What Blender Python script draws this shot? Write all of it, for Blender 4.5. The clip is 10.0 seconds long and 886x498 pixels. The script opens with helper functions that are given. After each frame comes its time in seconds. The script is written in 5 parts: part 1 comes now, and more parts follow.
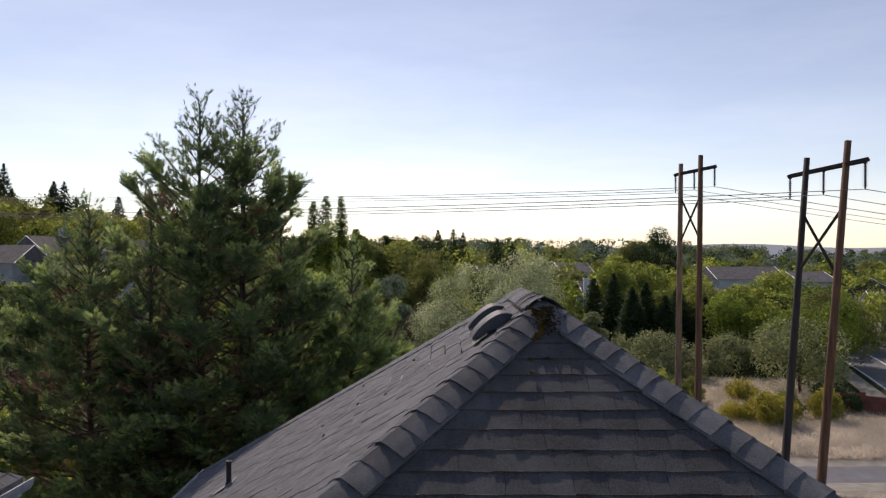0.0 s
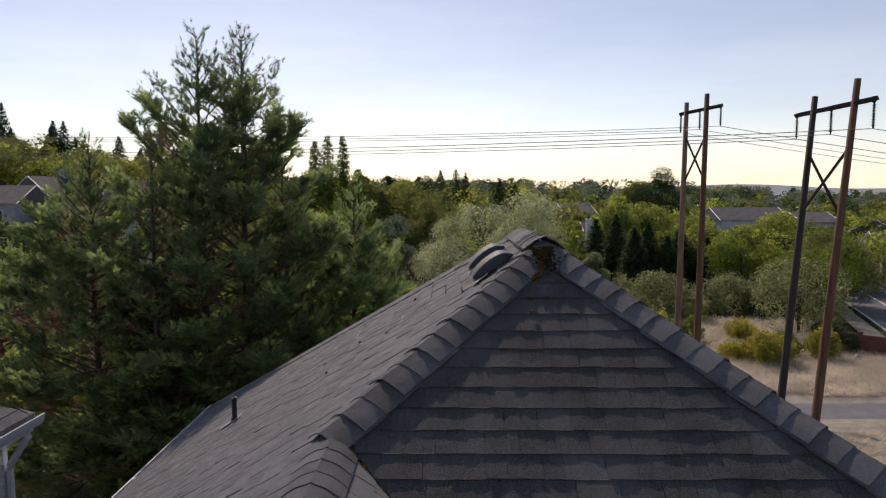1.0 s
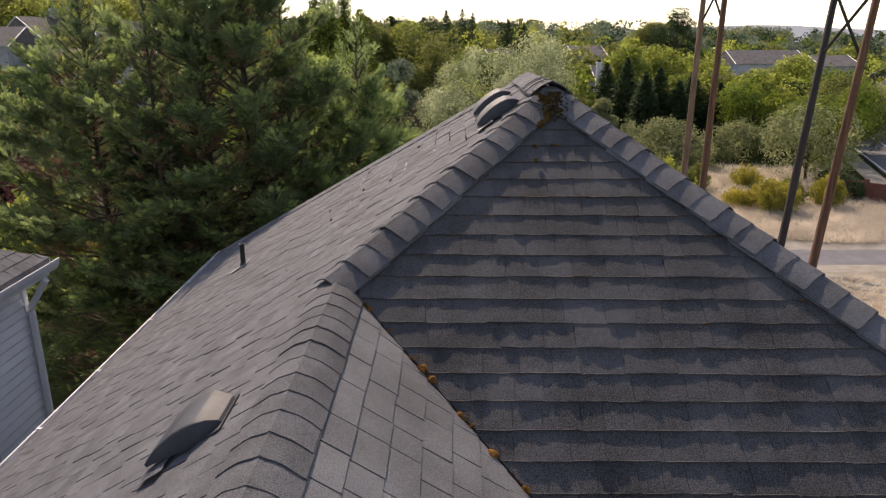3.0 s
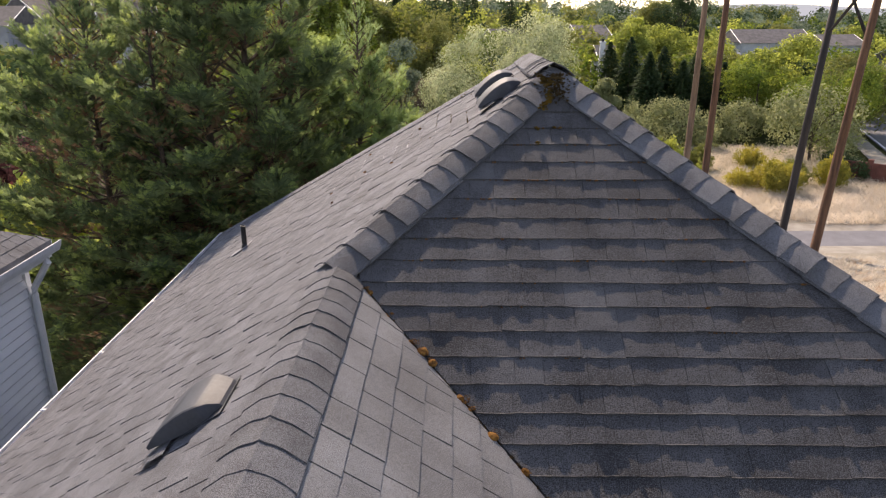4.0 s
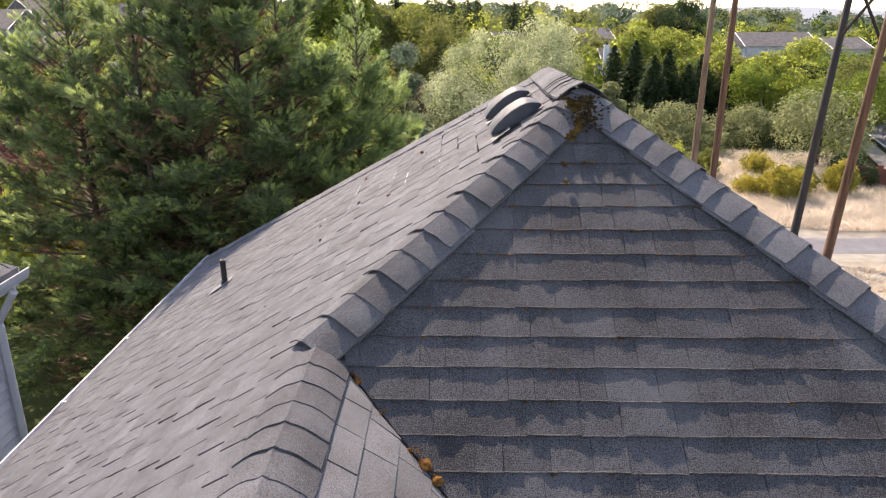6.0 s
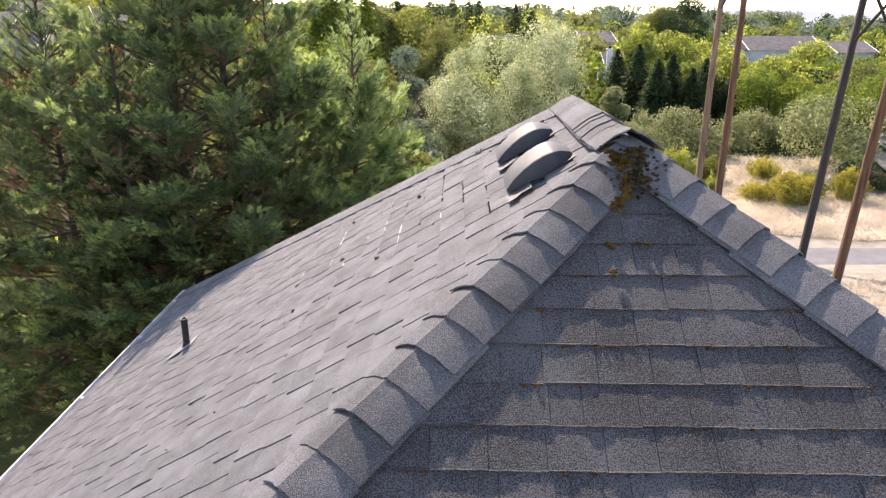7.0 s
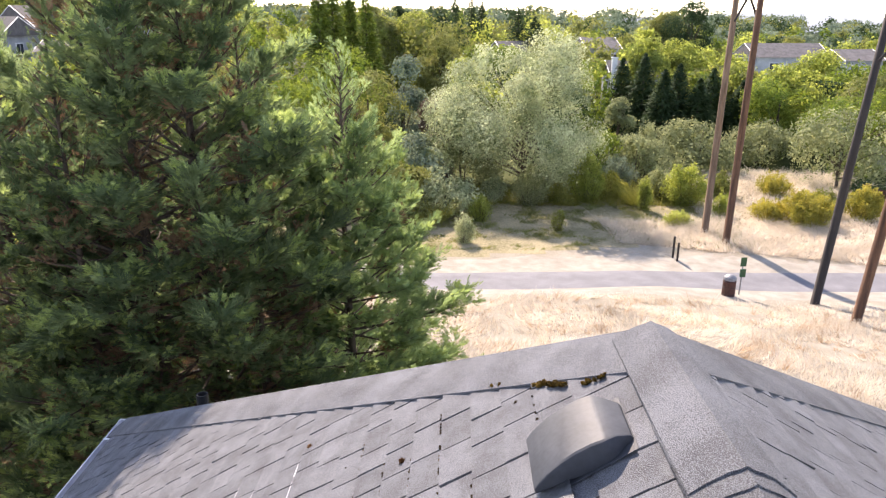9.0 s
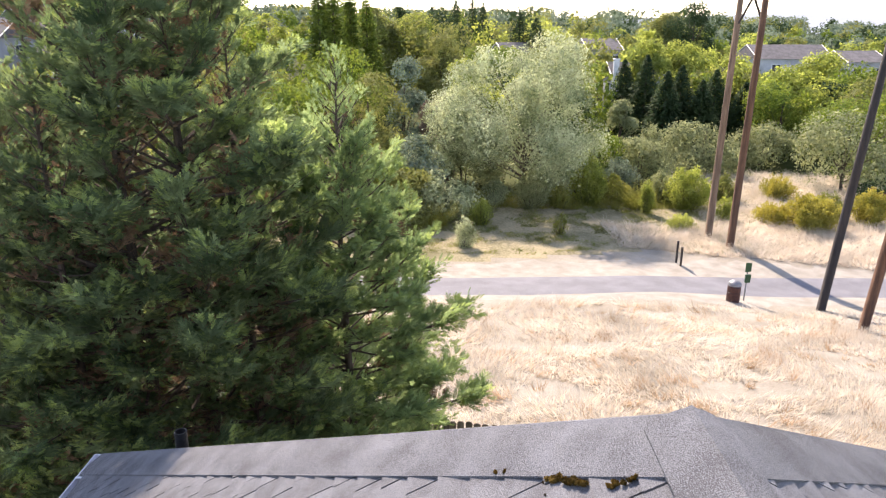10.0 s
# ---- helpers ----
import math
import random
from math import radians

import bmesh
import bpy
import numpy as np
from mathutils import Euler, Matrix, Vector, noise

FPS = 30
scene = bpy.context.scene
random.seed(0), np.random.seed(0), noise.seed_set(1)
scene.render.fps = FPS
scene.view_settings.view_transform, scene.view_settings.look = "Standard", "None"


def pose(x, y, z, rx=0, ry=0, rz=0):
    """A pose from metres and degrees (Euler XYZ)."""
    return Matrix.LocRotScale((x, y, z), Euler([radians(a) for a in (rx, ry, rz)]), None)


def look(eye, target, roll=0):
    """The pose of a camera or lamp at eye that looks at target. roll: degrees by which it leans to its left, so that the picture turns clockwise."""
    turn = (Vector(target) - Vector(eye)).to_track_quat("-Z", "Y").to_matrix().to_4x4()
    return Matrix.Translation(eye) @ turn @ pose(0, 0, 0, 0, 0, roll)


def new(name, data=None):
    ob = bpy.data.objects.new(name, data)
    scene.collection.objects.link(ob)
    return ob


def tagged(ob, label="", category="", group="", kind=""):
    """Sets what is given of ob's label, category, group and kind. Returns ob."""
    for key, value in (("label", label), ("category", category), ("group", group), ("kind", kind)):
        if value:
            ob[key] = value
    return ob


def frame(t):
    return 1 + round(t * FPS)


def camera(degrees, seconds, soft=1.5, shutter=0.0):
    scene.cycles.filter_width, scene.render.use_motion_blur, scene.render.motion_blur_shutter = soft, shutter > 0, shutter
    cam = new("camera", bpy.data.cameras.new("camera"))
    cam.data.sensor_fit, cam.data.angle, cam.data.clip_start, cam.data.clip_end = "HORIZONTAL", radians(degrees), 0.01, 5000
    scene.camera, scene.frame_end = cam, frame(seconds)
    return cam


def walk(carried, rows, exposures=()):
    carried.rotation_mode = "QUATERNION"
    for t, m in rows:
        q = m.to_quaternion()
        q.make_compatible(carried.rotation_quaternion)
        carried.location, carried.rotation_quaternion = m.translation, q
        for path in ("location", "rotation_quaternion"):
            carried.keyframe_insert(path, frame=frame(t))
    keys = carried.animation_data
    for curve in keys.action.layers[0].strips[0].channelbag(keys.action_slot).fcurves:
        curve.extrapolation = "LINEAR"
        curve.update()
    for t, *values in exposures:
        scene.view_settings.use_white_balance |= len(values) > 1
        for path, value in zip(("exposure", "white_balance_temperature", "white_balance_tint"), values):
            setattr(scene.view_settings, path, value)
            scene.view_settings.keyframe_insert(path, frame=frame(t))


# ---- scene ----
# ---- camera ----
cam = camera(63.5, 10.0, soft=1.25)


def aim(x, y, z, yaw, pitch, lean):
    a, b = radians(yaw), radians(pitch)
    way = Vector((-math.sin(a) * math.cos(b), math.cos(a) * math.cos(b), math.sin(b)))
    return look((x, y, z), Vector((x, y, z)) + way, lean)


ROWS = [
    (0.0, aim(0.536, -3.468, 11.930, -0.05, -0.47, 0.0)),
    (0.5, aim(0.541, -3.462, 11.925, 0.04, -2.84, 0.0)),
    (1.0, aim(0.549, -3.455, 11.925, 0.15, -5.22, 0.0)),
    (1.5, aim(0.556, -3.443, 11.925, 0.28, -8.26, 0.0)),
    (2.0, aim(0.562, -3.434, 11.924, 0.37, -11.34, -0.01)),
    (2.5, aim(0.563, -3.424, 11.922, 0.50, -14.42, -0.02)),
    (3.0, aim(0.563, -3.415, 11.922, 0.61, -17.41, -0.02)),
    (3.2, aim(0.565, -3.412, 11.924, 0.66, -18.57, -0.03)),
    (3.5, aim(0.568, -3.408, 11.928, 0.72, -18.93, -0.05)),
    (4.3, aim(0.572, -3.401, 11.936, 0.84, -18.95, -0.08)),
    (4.5, aim(0.572, -3.391, 11.938, 0.86, -18.93, -0.09)),
    (5.0, aim(0.564, -3.277, 11.940, 0.90, -18.90, -0.12)),
    (5.5, aim(0.553, -2.997, 11.950, 0.96, -18.84, -0.13)),
    (7.0, aim(0.520, -1.617, 12.029, 1.08, -18.55, -0.02)),
    (7.5, aim(0.526, -1.092, 12.212, 1.10, -18.53, 0.06)),
    (8.0, aim(0.519, -0.588, 12.462, 1.12, -18.48, 0.14)),
    (8.5, aim(0.505, -0.115, 12.568, 1.14, -18.47, 0.22)),
    (9.0, aim(0.500, 0.291, 12.604, 1.16, -18.44, 0.26)),
    (9.5, aim(0.505, 0.674, 12.631, 1.21, -18.37, 0.26)),
    (10.0, aim(0.511, 0.803, 12.641, 1.24, -18.37, 0.26)),
]
STOPS = ((0.0, -0.8), (1.0, -0.87), (2.0, -0.87), (3.0, -0.1), (3.6, 0.19), (4.5, 0.49), (5.5, 0.68), (7.0, 0.97), (8.0, 1.1), (10.0, 1.05))
WARMTH = ((0, 7300), (3, 8100), (5.5, 7950), (8.5, 7600), (10, 7400))
EXPOSURE = [(t, stops, float(np.interp(t, *zip(*WARMTH))), 21.0) for t, stops in STOPS]
walk(cam, ROWS, EXPOSURE)

# ---- sky and sun ----
SUN_ELEV, SUN_LEFT = 39.2, 18.0
world = bpy.data.worlds.new("sky")
scene.world = world
world.use_nodes = True
wn, wl = world.node_tree.nodes, world.node_tree.links
wn.clear()
sky = wn.new("ShaderNodeTexSky")
sky.sky_type = "NISHITA"
sky.sun_disc = False
sky.sun_elevation = radians(SUN_ELEV)
sky.sun_rotation = radians(-SUN_LEFT)
sky.air_density, sky.dust_density, sky.ozone_density = 0.88, 0.12, 3.0
coord = wn.new("ShaderNodeTexCoord")
stretch = wn.new("ShaderNodeMapping")
stretch.inputs["Scale"].default_value = (1.2, 1.6, 6.0)
cirrus = wn.new("ShaderNodeTexNoise")
cirrus.inputs["Scale"].default_value = 2.2
cirrus.inputs["Detail"].default_value = 7
cirrus.inputs["Roughness"].default_value = 0.6
veil = wn.new("ShaderNodeValToRGB")
veil.color_ramp.elements[0].position, veil.color_ramp.elements[0].color = 0.4, (0.36, 0.36, 0.36, 1)
veil.color_ramp.elements[1].position, veil.color_ramp.elements[1].color = 0.8, (0.62, 0.62, 0.62, 1)
white = wn.new("ShaderNodeMix")
white.data_type = "RGBA"
pale = wn.new("ShaderNodeHueSaturation")
pale.inputs["Saturation"].default_value, pale.inputs["Value"].default_value = 0.6, 1.68
air = wn.new("ShaderNodeBackground")
air.inputs["Strength"].default_value = 0.155
wout = wn.new("ShaderNodeOutputWorld")
wl.new(coord.outputs["Generated"], stretch.inputs["Vector"])
wl.new(stretch.outputs["Vector"], cirrus.inputs["Vector"])
wl.new(cirrus.outputs["Fac"], veil.inputs["Fac"])
height = wn.new("ShaderNodeSeparateXYZ")
haze = wn.new("ShaderNodeMapRange")
haze.inputs["From Min"].default_value, haze.inputs["From Max"].default_value = 0.0, 0.4
haze.inputs["To Min"].default_value, haze.inputs["To Max"].default_value = 0.08, 0.0
thick_air = wn.new("ShaderNodeMath")
thick_air.use_clamp = True
wl.new(coord.outputs["Generated"], height.inputs["Vector"])
wl.new(height.outputs["Z"], haze.inputs["Value"])
wl.new(haze.outputs["Result"], thick_air.inputs[0])
wl.new(veil.outputs["Color"], thick_air.inputs[1])
wl.new(thick_air.outputs[0], white.inputs["Factor"])
clear = wn.new("ShaderNodeHueSaturation")
clear.inputs["Saturation"].default_value, clear.inputs["Value"].default_value = 1.0, 1.2
wl.new(sky.outputs["Color"], clear.inputs["Color"])
wl.new(clear.outputs["Color"], white.inputs["A"])
wl.new(sky.outputs["Color"], pale.inputs["Color"])
wl.new(pale.outputs["Color"], white.inputs["B"])
wl.new(white.outputs["Result"], air.inputs["Color"])
wl.new(air.outputs["Background"], wout.inputs["Surface"])

lamp = bpy.data.lights.new("sun", "SUN")
lamp.energy, lamp.angle, lamp.color = 5.0, radians(0.55), (1.0, 0.93, 0.83)
sun = new("sun", lamp)
ce = math.cos(radians(SUN_ELEV))
SUNWAY = Vector((-ce * math.sin(radians(SUN_LEFT)), ce * math.cos(radians(SUN_LEFT)), math.sin(radians(SUN_ELEV))))
sun.matrix_world = look(SUNWAY * 50, (0, 0, 0))


# ---- materials ----
def material(name, low, high, rough=0.8, scale=8.0, bump=0.3, fine=90.0, metal=0.0, spread=0.0, island=0.0, through_light=0.0,
             spec=0.5, stretch=(1, 1, 1), big=0.25, dist=0.02, lift=None):
    """Two colours mixed by noise at two sizes, with relief. spread: change from object to object, island: from piece to piece."""
    m = bpy.data.materials.new(name)
    m.use_nodes = True
    n, l = m.node_tree.nodes, m.node_tree.links
    n.clear()
    out = n.new("ShaderNodeOutputMaterial")
    b = n.new("ShaderNodeBsdfPrincipled")
    b.inputs["Roughness"].default_value, b.inputs["Metallic"].default_value = rough, metal
    b.inputs["Specular IOR Level"].default_value = spec
    tc, mp = n.new("ShaderNodeTexCoord"), n.new("ShaderNodeMapping")
    geo = n.new("ShaderNodeNewGeometry")
    mp.inputs["Scale"].default_value = stretch
    l.new(geo.outputs["Position"], mp.inputs["Vector"])
    coarse, grain = n.new("ShaderNodeTexNoise"), n.new("ShaderNodeTexNoise")
    coarse.inputs["Scale"].default_value, coarse.inputs["Detail"].default_value = scale, 5
    grain.inputs["Scale"].default_value, grain.inputs["Detail"].default_value = fine, 2
    l.new(mp.outputs["Vector"], coarse.inputs["Vector"])
    l.new(mp.outputs["Vector"], grain.inputs["Vector"])
    add = n.new("ShaderNodeMath")
    add.operation = "MULTIPLY_ADD"
    l.new(grain.outputs["Fac"], add.inputs[0])
    add.inputs[1].default_value = big * 2
    l.new(coarse.outputs["Fac"], add.inputs[2])
    sub = n.new("ShaderNodeMapRange")
    sub.inputs["From Min"].default_value, sub.inputs["From Max"].default_value = 0.3 + big, 0.7 + big
    l.new(add.outputs[0], sub.inputs["Value"])
    mix = n.new("ShaderNodeMix")
    mix.data_type = "RGBA"
    mix.inputs["A"].default_value, mix.inputs["B"].default_value = (*low, 1), (*high, 1)
    l.new(sub.outputs["Result"], mix.inputs["Factor"])
    col = mix.outputs["Result"]
    if spread or island:
        hsv = n.new("ShaderNodeHueSaturation")
        vary = n.new("ShaderNodeMapRange")
        if island:
            l.new(geo.outputs["Random Per Island"], vary.inputs["Value"])
        else:
            info = n.new("ShaderNodeObjectInfo")
            l.new(info.outputs["Random"], vary.inputs["Value"])
        k = island or spread
        vary.inputs["To Min"].default_value, vary.inputs["To Max"].default_value = 1 - k, 1 + k
        l.new(vary.outputs["Result"], hsv.inputs["Value"])
        l.new(col, hsv.inputs["Color"])
        col = hsv.outputs["Color"]
    l.new(col, b.inputs["Base Color"])
    if bump:
        bp = n.new("ShaderNodeBump")
        bp.inputs["Strength"].default_value, bp.inputs["Distance"].default_value = bump, dist
        l.new(add.outputs[0], bp.inputs["Height"])
        l.new(bp.outputs["Normal"], b.inputs["Normal"])
    if through_light:
        tr, ms = n.new("ShaderNodeBsdfTranslucent"), n.new("ShaderNodeMixShader")
        bright = n.new("ShaderNodeHueSaturation")
        bright.inputs["Value"].default_value, bright.inputs["Saturation"].default_value = 1.5, 1.15
        bright.inputs["Hue"].default_value = 0.485
        l.new(col, bright.inputs["Color"])
        l.new(bright.outputs["Color"], tr.inputs["Color"])
        ms.inputs["Fac"].default_value = through_light
        l.new(b.outputs["BSDF"], ms.inputs[1])
        l.new(tr.outputs["BSDF"], ms.inputs[2])
        l.new(ms.outputs["Shader"], out.inputs["Surface"])
    else:
        l.new(b.outputs["BSDF"], out.inputs["Surface"])
    return m


def foliage(name, low, high, through_light=0.4, rough=0.75, scale=0.7):
    through_light = min(0.6, through_light * 1.1)
    low, high = ((r * 1.38, g * 1.29, b * 1.24) for r, g, b in (low, high))
    return material(name, low, high, rough=rough, scale=scale, bump=0, fine=6.0, island=0.1, through_light=through_light, spec=0.12)


SHINGLE = material("asphalt_shingle", (0.081, 0.082, 0.09), (0.178, 0.188, 0.206), rough=0.88, scale=7.0, bump=0.6, fine=300, spread=0.13, big=1.1, dist=0.004)
SHINGLE_REST = material("asphalt_shingle_joined", (0.081, 0.082, 0.09), (0.178, 0.188, 0.206), rough=0.88, scale=7.0, bump=0.6, fine=300, island=0.13, big=1.1, dist=0.004)
# Darker copy for the near slope: its shade put in the colour, with algae.
SHINGLE_SHADED_MOSSY = material("shaded_algae_shingle", (0.022, 0.022, 0.024), (0.103, 0.106, 0.114), rough=0.9, scale=3.0, bump=0.6, fine=230, spread=0.13, big=1.1, dist=0.004)
SHINGLE_SHADED_MOSSY_REST = material("shaded_algae_shingle_joined", (0.022, 0.022, 0.024), (0.103, 0.106, 0.114), rough=0.9, scale=3.0, bump=0.6, fine=230, island=0.13, big=1.1, dist=0.004)
# Paler copy for the wing: the light it catches is put in the colour.
SHINGLE_LIT = material("lit_wing_shingle", (0.1, 0.1, 0.104), (0.216, 0.225, 0.238), rough=0.88, scale=3.0, bump=0.6, fine=300, island=0.1, big=1.1, dist=0.004)
CAP = material("cap_shingle", (0.06, 0.061, 0.068), (0.18, 0.19, 0.208), rough=0.85, scale=4.0, bump=0.7, fine=300, spread=0.15, big=1.2, dist=0.005)
FELT = material("roof_deck", (0.02, 0.02, 0.021), (0.04, 0.04, 0.04), rough=0.9)
VENT = material("painted_vent_metal", (0.034, 0.038, 0.046), (0.054, 0.06, 0.072), rough=0.62, scale=9, bump=0.05, fine=60, metal=0.0)
LEAD = material("galvanised_flashing", (0.16, 0.165, 0.18), (0.3, 0.31, 0.33), rough=0.55, scale=14, bump=0.1, metal=0.5)
PIPE = material("black_pipe", (0.012, 0.012, 0.013), (0.03, 0.03, 0.03), rough=0.5, scale=20)
GUTTER = material("white_gutter_metal", (0.5, 0.51, 0.54), (0.66, 0.67, 0.7), rough=0.4, scale=5, bump=0.05, fine=40)
WHITE = material("white_trim_paint", (0.6, 0.62, 0.65), (0.76, 0.77, 0.79), rough=0.5, scale=3, bump=0.05)
SIDING = material("lap_siding_paint", (0.72, 0.73, 0.76), (0.8, 0.81, 0.84), rough=0.6, scale=2, bump=0.05, spread=0.05)
WALLPAINT = material("house_wall_paint", (0.3, 0.3, 0.29), (0.38, 0.37, 0.35), rough=0.7, scale=2)
CRUMB = foliage("dry_moss_crumbs", (0.02, 0.016, 0.01), (0.09, 0.065, 0.03), through_light=0.05, rough=0.95, scale=30)
VALLEYMOSS = foliage("rusty_moss", (0.05, 0.024, 0.01), (0.2, 0.105, 0.03), through_light=0.05, rough=0.95, scale=60)
MOSS = foliage("roof_moss", (0.036, 0.027, 0.009), (0.125, 0.089, 0.024), through_light=0.15, rough=0.9, scale=30)
LEAFLITTER = foliage("leaf_litter", (0.05, 0.025, 0.012), (0.16, 0.09, 0.04), through_light=0.1, rough=0.9, scale=20)
BARK = material("bark", (0.04, 0.03, 0.023), (0.13, 0.095, 0.07), rough=0.9, scale=6, bump=0.8, fine=30, stretch=(3, 3, 0.6), dist=0.05)
CYPRESS = foliage("cypress_leaf", (0.046, 0.078, 0.044), (0.138, 0.193, 0.104), through_light=0.5, scale=1.3)
# Lighter green for the outer spray tips only.
CYPRESS_TIP = foliage("cypress_tip_leaf", (0.095, 0.155, 0.06), (0.24, 0.32, 0.135), through_light=0.5, scale=1.3)
# Lighter copy of the cypress leaf: sunlight on the right-hand trees put in colour.
CYPRESS_LIT = foliage("sunlit_cypress_leaf", (0.072, 0.12, 0.06), (0.2, 0.28, 0.14), through_light=0.5, scale=1.3)
CYPRESS_DRY = foliage("cypress_inner_twigs", (0.085, 0.06, 0.04), (0.2, 0.145, 0.095), through_light=0.2, scale=1.2)
FIR = foliage("fir_needle", (0.02, 0.042, 0.022), (0.05, 0.085, 0.036), through_light=0.25)
SILVER = foliage("silver_willow_leaf", (0.1, 0.14, 0.07), (0.44, 0.5, 0.33), through_light=0.3)
GREEN = foliage("maple_leaf", (0.06, 0.105, 0.025), (0.16, 0.22, 0.055), through_light=0.4)
BRIGHT = foliage("yellow_green_leaf", (0.108, 0.15, 0.045), (0.27, 0.325, 0.105), through_light=0.55)
OLIVE = foliage("olive_green_leaf", (0.08, 0.11, 0.035), (0.2, 0.22, 0.085), through_light=0.35)
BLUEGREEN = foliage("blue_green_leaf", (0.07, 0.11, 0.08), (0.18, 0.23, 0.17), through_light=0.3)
PURPLE = foliage("purple_plum_leaf", (0.04, 0.02, 0.022), (0.11, 0.055, 0.05), through_light=0.3)
STRAW = foliage("tan_straw_blade", (0.24, 0.19, 0.125), (0.4, 0.34, 0.25), through_light=0.35, scale=0.6, rough=0.8)
GREYGREEN = foliage("grey_green_leaf", (0.1, 0.13, 0.07), (0.25, 0.29, 0.165), through_light=0.4)
YELLOW = foliage("broom_yellow_leaf", (0.15, 0.165, 0.042), (0.34, 0.335, 0.095), through_light=0.4)
TWIG = foliage("bare_brown_twigs", (0.085, 0.068, 0.052), (0.17, 0.135, 0.105), through_light=0.1)
REED = foliage("reed_blade", (0.1, 0.13, 0.03), (0.24, 0.25, 0.08), through_light=0.3)
DRYGRASS = foliage("dry_grass_blade", (0.36, 0.352, 0.3), (0.49, 0.48, 0.422), through_light=0.4, scale=0.4, rough=0.8)
POLEWOOD = material("pole_wood", (0.06, 0.028, 0.016), (0.17, 0.085, 0.045), rough=0.85, scale=3, bump=0.4, fine=30, stretch=(3, 3, 0.25))
POLEDARK = material("pole_creosote", (0.016, 0.014, 0.014), (0.045, 0.035, 0.03), rough=0.8, scale=3, bump=0.4, fine=30, stretch=(3, 3, 0.25))
POLEPALE = material("pole_weathered_wood", (0.12, 0.075, 0.045), (0.26, 0.17, 0.11), rough=0.85, scale=3, bump=0.4, fine=30, stretch=(3, 3, 0.25))
DARKSTEEL = material("dark_steel", (0.015, 0.016, 0.018), (0.04, 0.04, 0.045), rough=0.5, scale=10, metal=0.4)
WIRE = material("wire", (0.07, 0.07, 0.075), (0.11, 0.11, 0.115), rough=0.5, scale=5, bump=0)
ASPHALT = material("path_asphalt", (0.145, 0.145, 0.158), (0.21, 0.21, 0.226), rough=0.9, scale=0.9, bump=0.3, fine=120)
ROADTAR = material("road_asphalt", (0.12, 0.12, 0.125), (0.17, 0.17, 0.175), rough=0.9, scale=0.5, bump=0.2, fine=60)
SAND = material("pale_sand_gravel", (0.25, 0.225, 0.185), (0.37, 0.345, 0.295), rough=0.95, scale=1.4, bump=0.4, fine=40, dist=0.03)
BINRED = material("bin_brown_slats", (0.06, 0.022, 0.018), (0.12, 0.045, 0.035), rough=0.6, scale=9)
FENCEWOOD = material("weathered_fence", (0.1, 0.08, 0.06), (0.22, 0.18, 0.14), rough=0.9, scale=5, fine=60, stretch=(4, 4, 0.6), spread=0.2)
FARROOF = material("grey_roof", (0.085, 0.08, 0.08), (0.15, 0.14, 0.14), rough=0.9, scale=1.5, spread=0.25)
FARWALL = material("house_paint", (0.28, 0.3, 0.33), (0.4, 0.42, 0.45), rough=0.8, scale=1, spread=0.3)
WALLBRICK = material("red_brown_wall", (0.12, 0.045, 0.035), (0.2, 0.08, 0.06), rough=0.9, scale=2)
PANE = material("dark_window_glass", (0.02, 0.025, 0.03), (0.05, 0.06, 0.07), rough=0.08, scale=1, bump=0)
GREENSIGN = material("green_sign_paint", (0.01, 0.05, 0.02), (0.02, 0.09, 0.035), rough=0.5)


# ---- mesh helpers ----
def mesh_of(name, verts, faces, mat, smooth=False):
    me = bpy.data.meshes.new(name)
    v = np.asarray(verts, dtype=np.float32)
    f = np.asarray(faces, dtype=np.int32)
    k = f.shape[1]
    me.vertices.add(len(v))
    me.vertices.foreach_set("co", v.ravel())
    me.loops.add(f.size)
    me.loops.foreach_set("vertex_index", f.ravel())
    me.polygons.add(len(f))
    me.polygons.foreach_set("loop_start", np.arange(0, f.size, k, dtype=np.int32))
    me.polygons.foreach_set("loop_total", np.full(len(f), k, dtype=np.int32))
    me.polygons.foreach_set("use_smooth", np.full(len(f), bool(smooth)))
    me.materials.append(mat)
    me.update(calc_edges=True)
    me.validate()
    return me


def put(name, me, parent=None, label="", category="", group="", kind="", at=None):
    ob = new(name, me)
    if at is not None:
        ob.matrix_basis = at
    if parent is not None:
        ob.parent = parent
    return tagged(ob, label, category, group, kind)


def part(name, bm, mat, parent, label="", smooth=False):
    me = bpy.data.meshes.new(name)
    bm.normal_update()
    if smooth:
        for f in bm.faces:
            f.smooth = True
    bm.to_mesh(me)
    bm.free()
    me.materials.append(mat)
    return put(name, me, parent, label)


def box_into(bm, lo, hi, bevel=0.0, m=None):
    r = bmesh.ops.create_cube(bm, size=1)
    c = [(lo[i] + hi[i]) / 2 for i in range(3)]
    s = [hi[i] - lo[i] for i in range(3)]
    for v in r["verts"]:
        v.co = Vector([v.co[i] * s[i] + c[i] for i in range(3)])
    if bevel:
        es = list({e for v in r["verts"] for e in v.link_edges})
        got = bmesh.ops.bevel(bm, geom=es, offset=bevel, segments=1, affect="EDGES")
        vs = list({v for f in got["faces"] for v in f.verts} | {v for v in r["verts"] if v.is_valid})
    else:
        vs = r["verts"]
    if m is not None:
        bmesh.ops.transform(bm, matrix=m, verts=vs)
    return vs


def box_mesh(lo, hi, bevel=0.0):
    bm = bmesh.new()
    box_into(bm, lo, hi, bevel)
    return bm


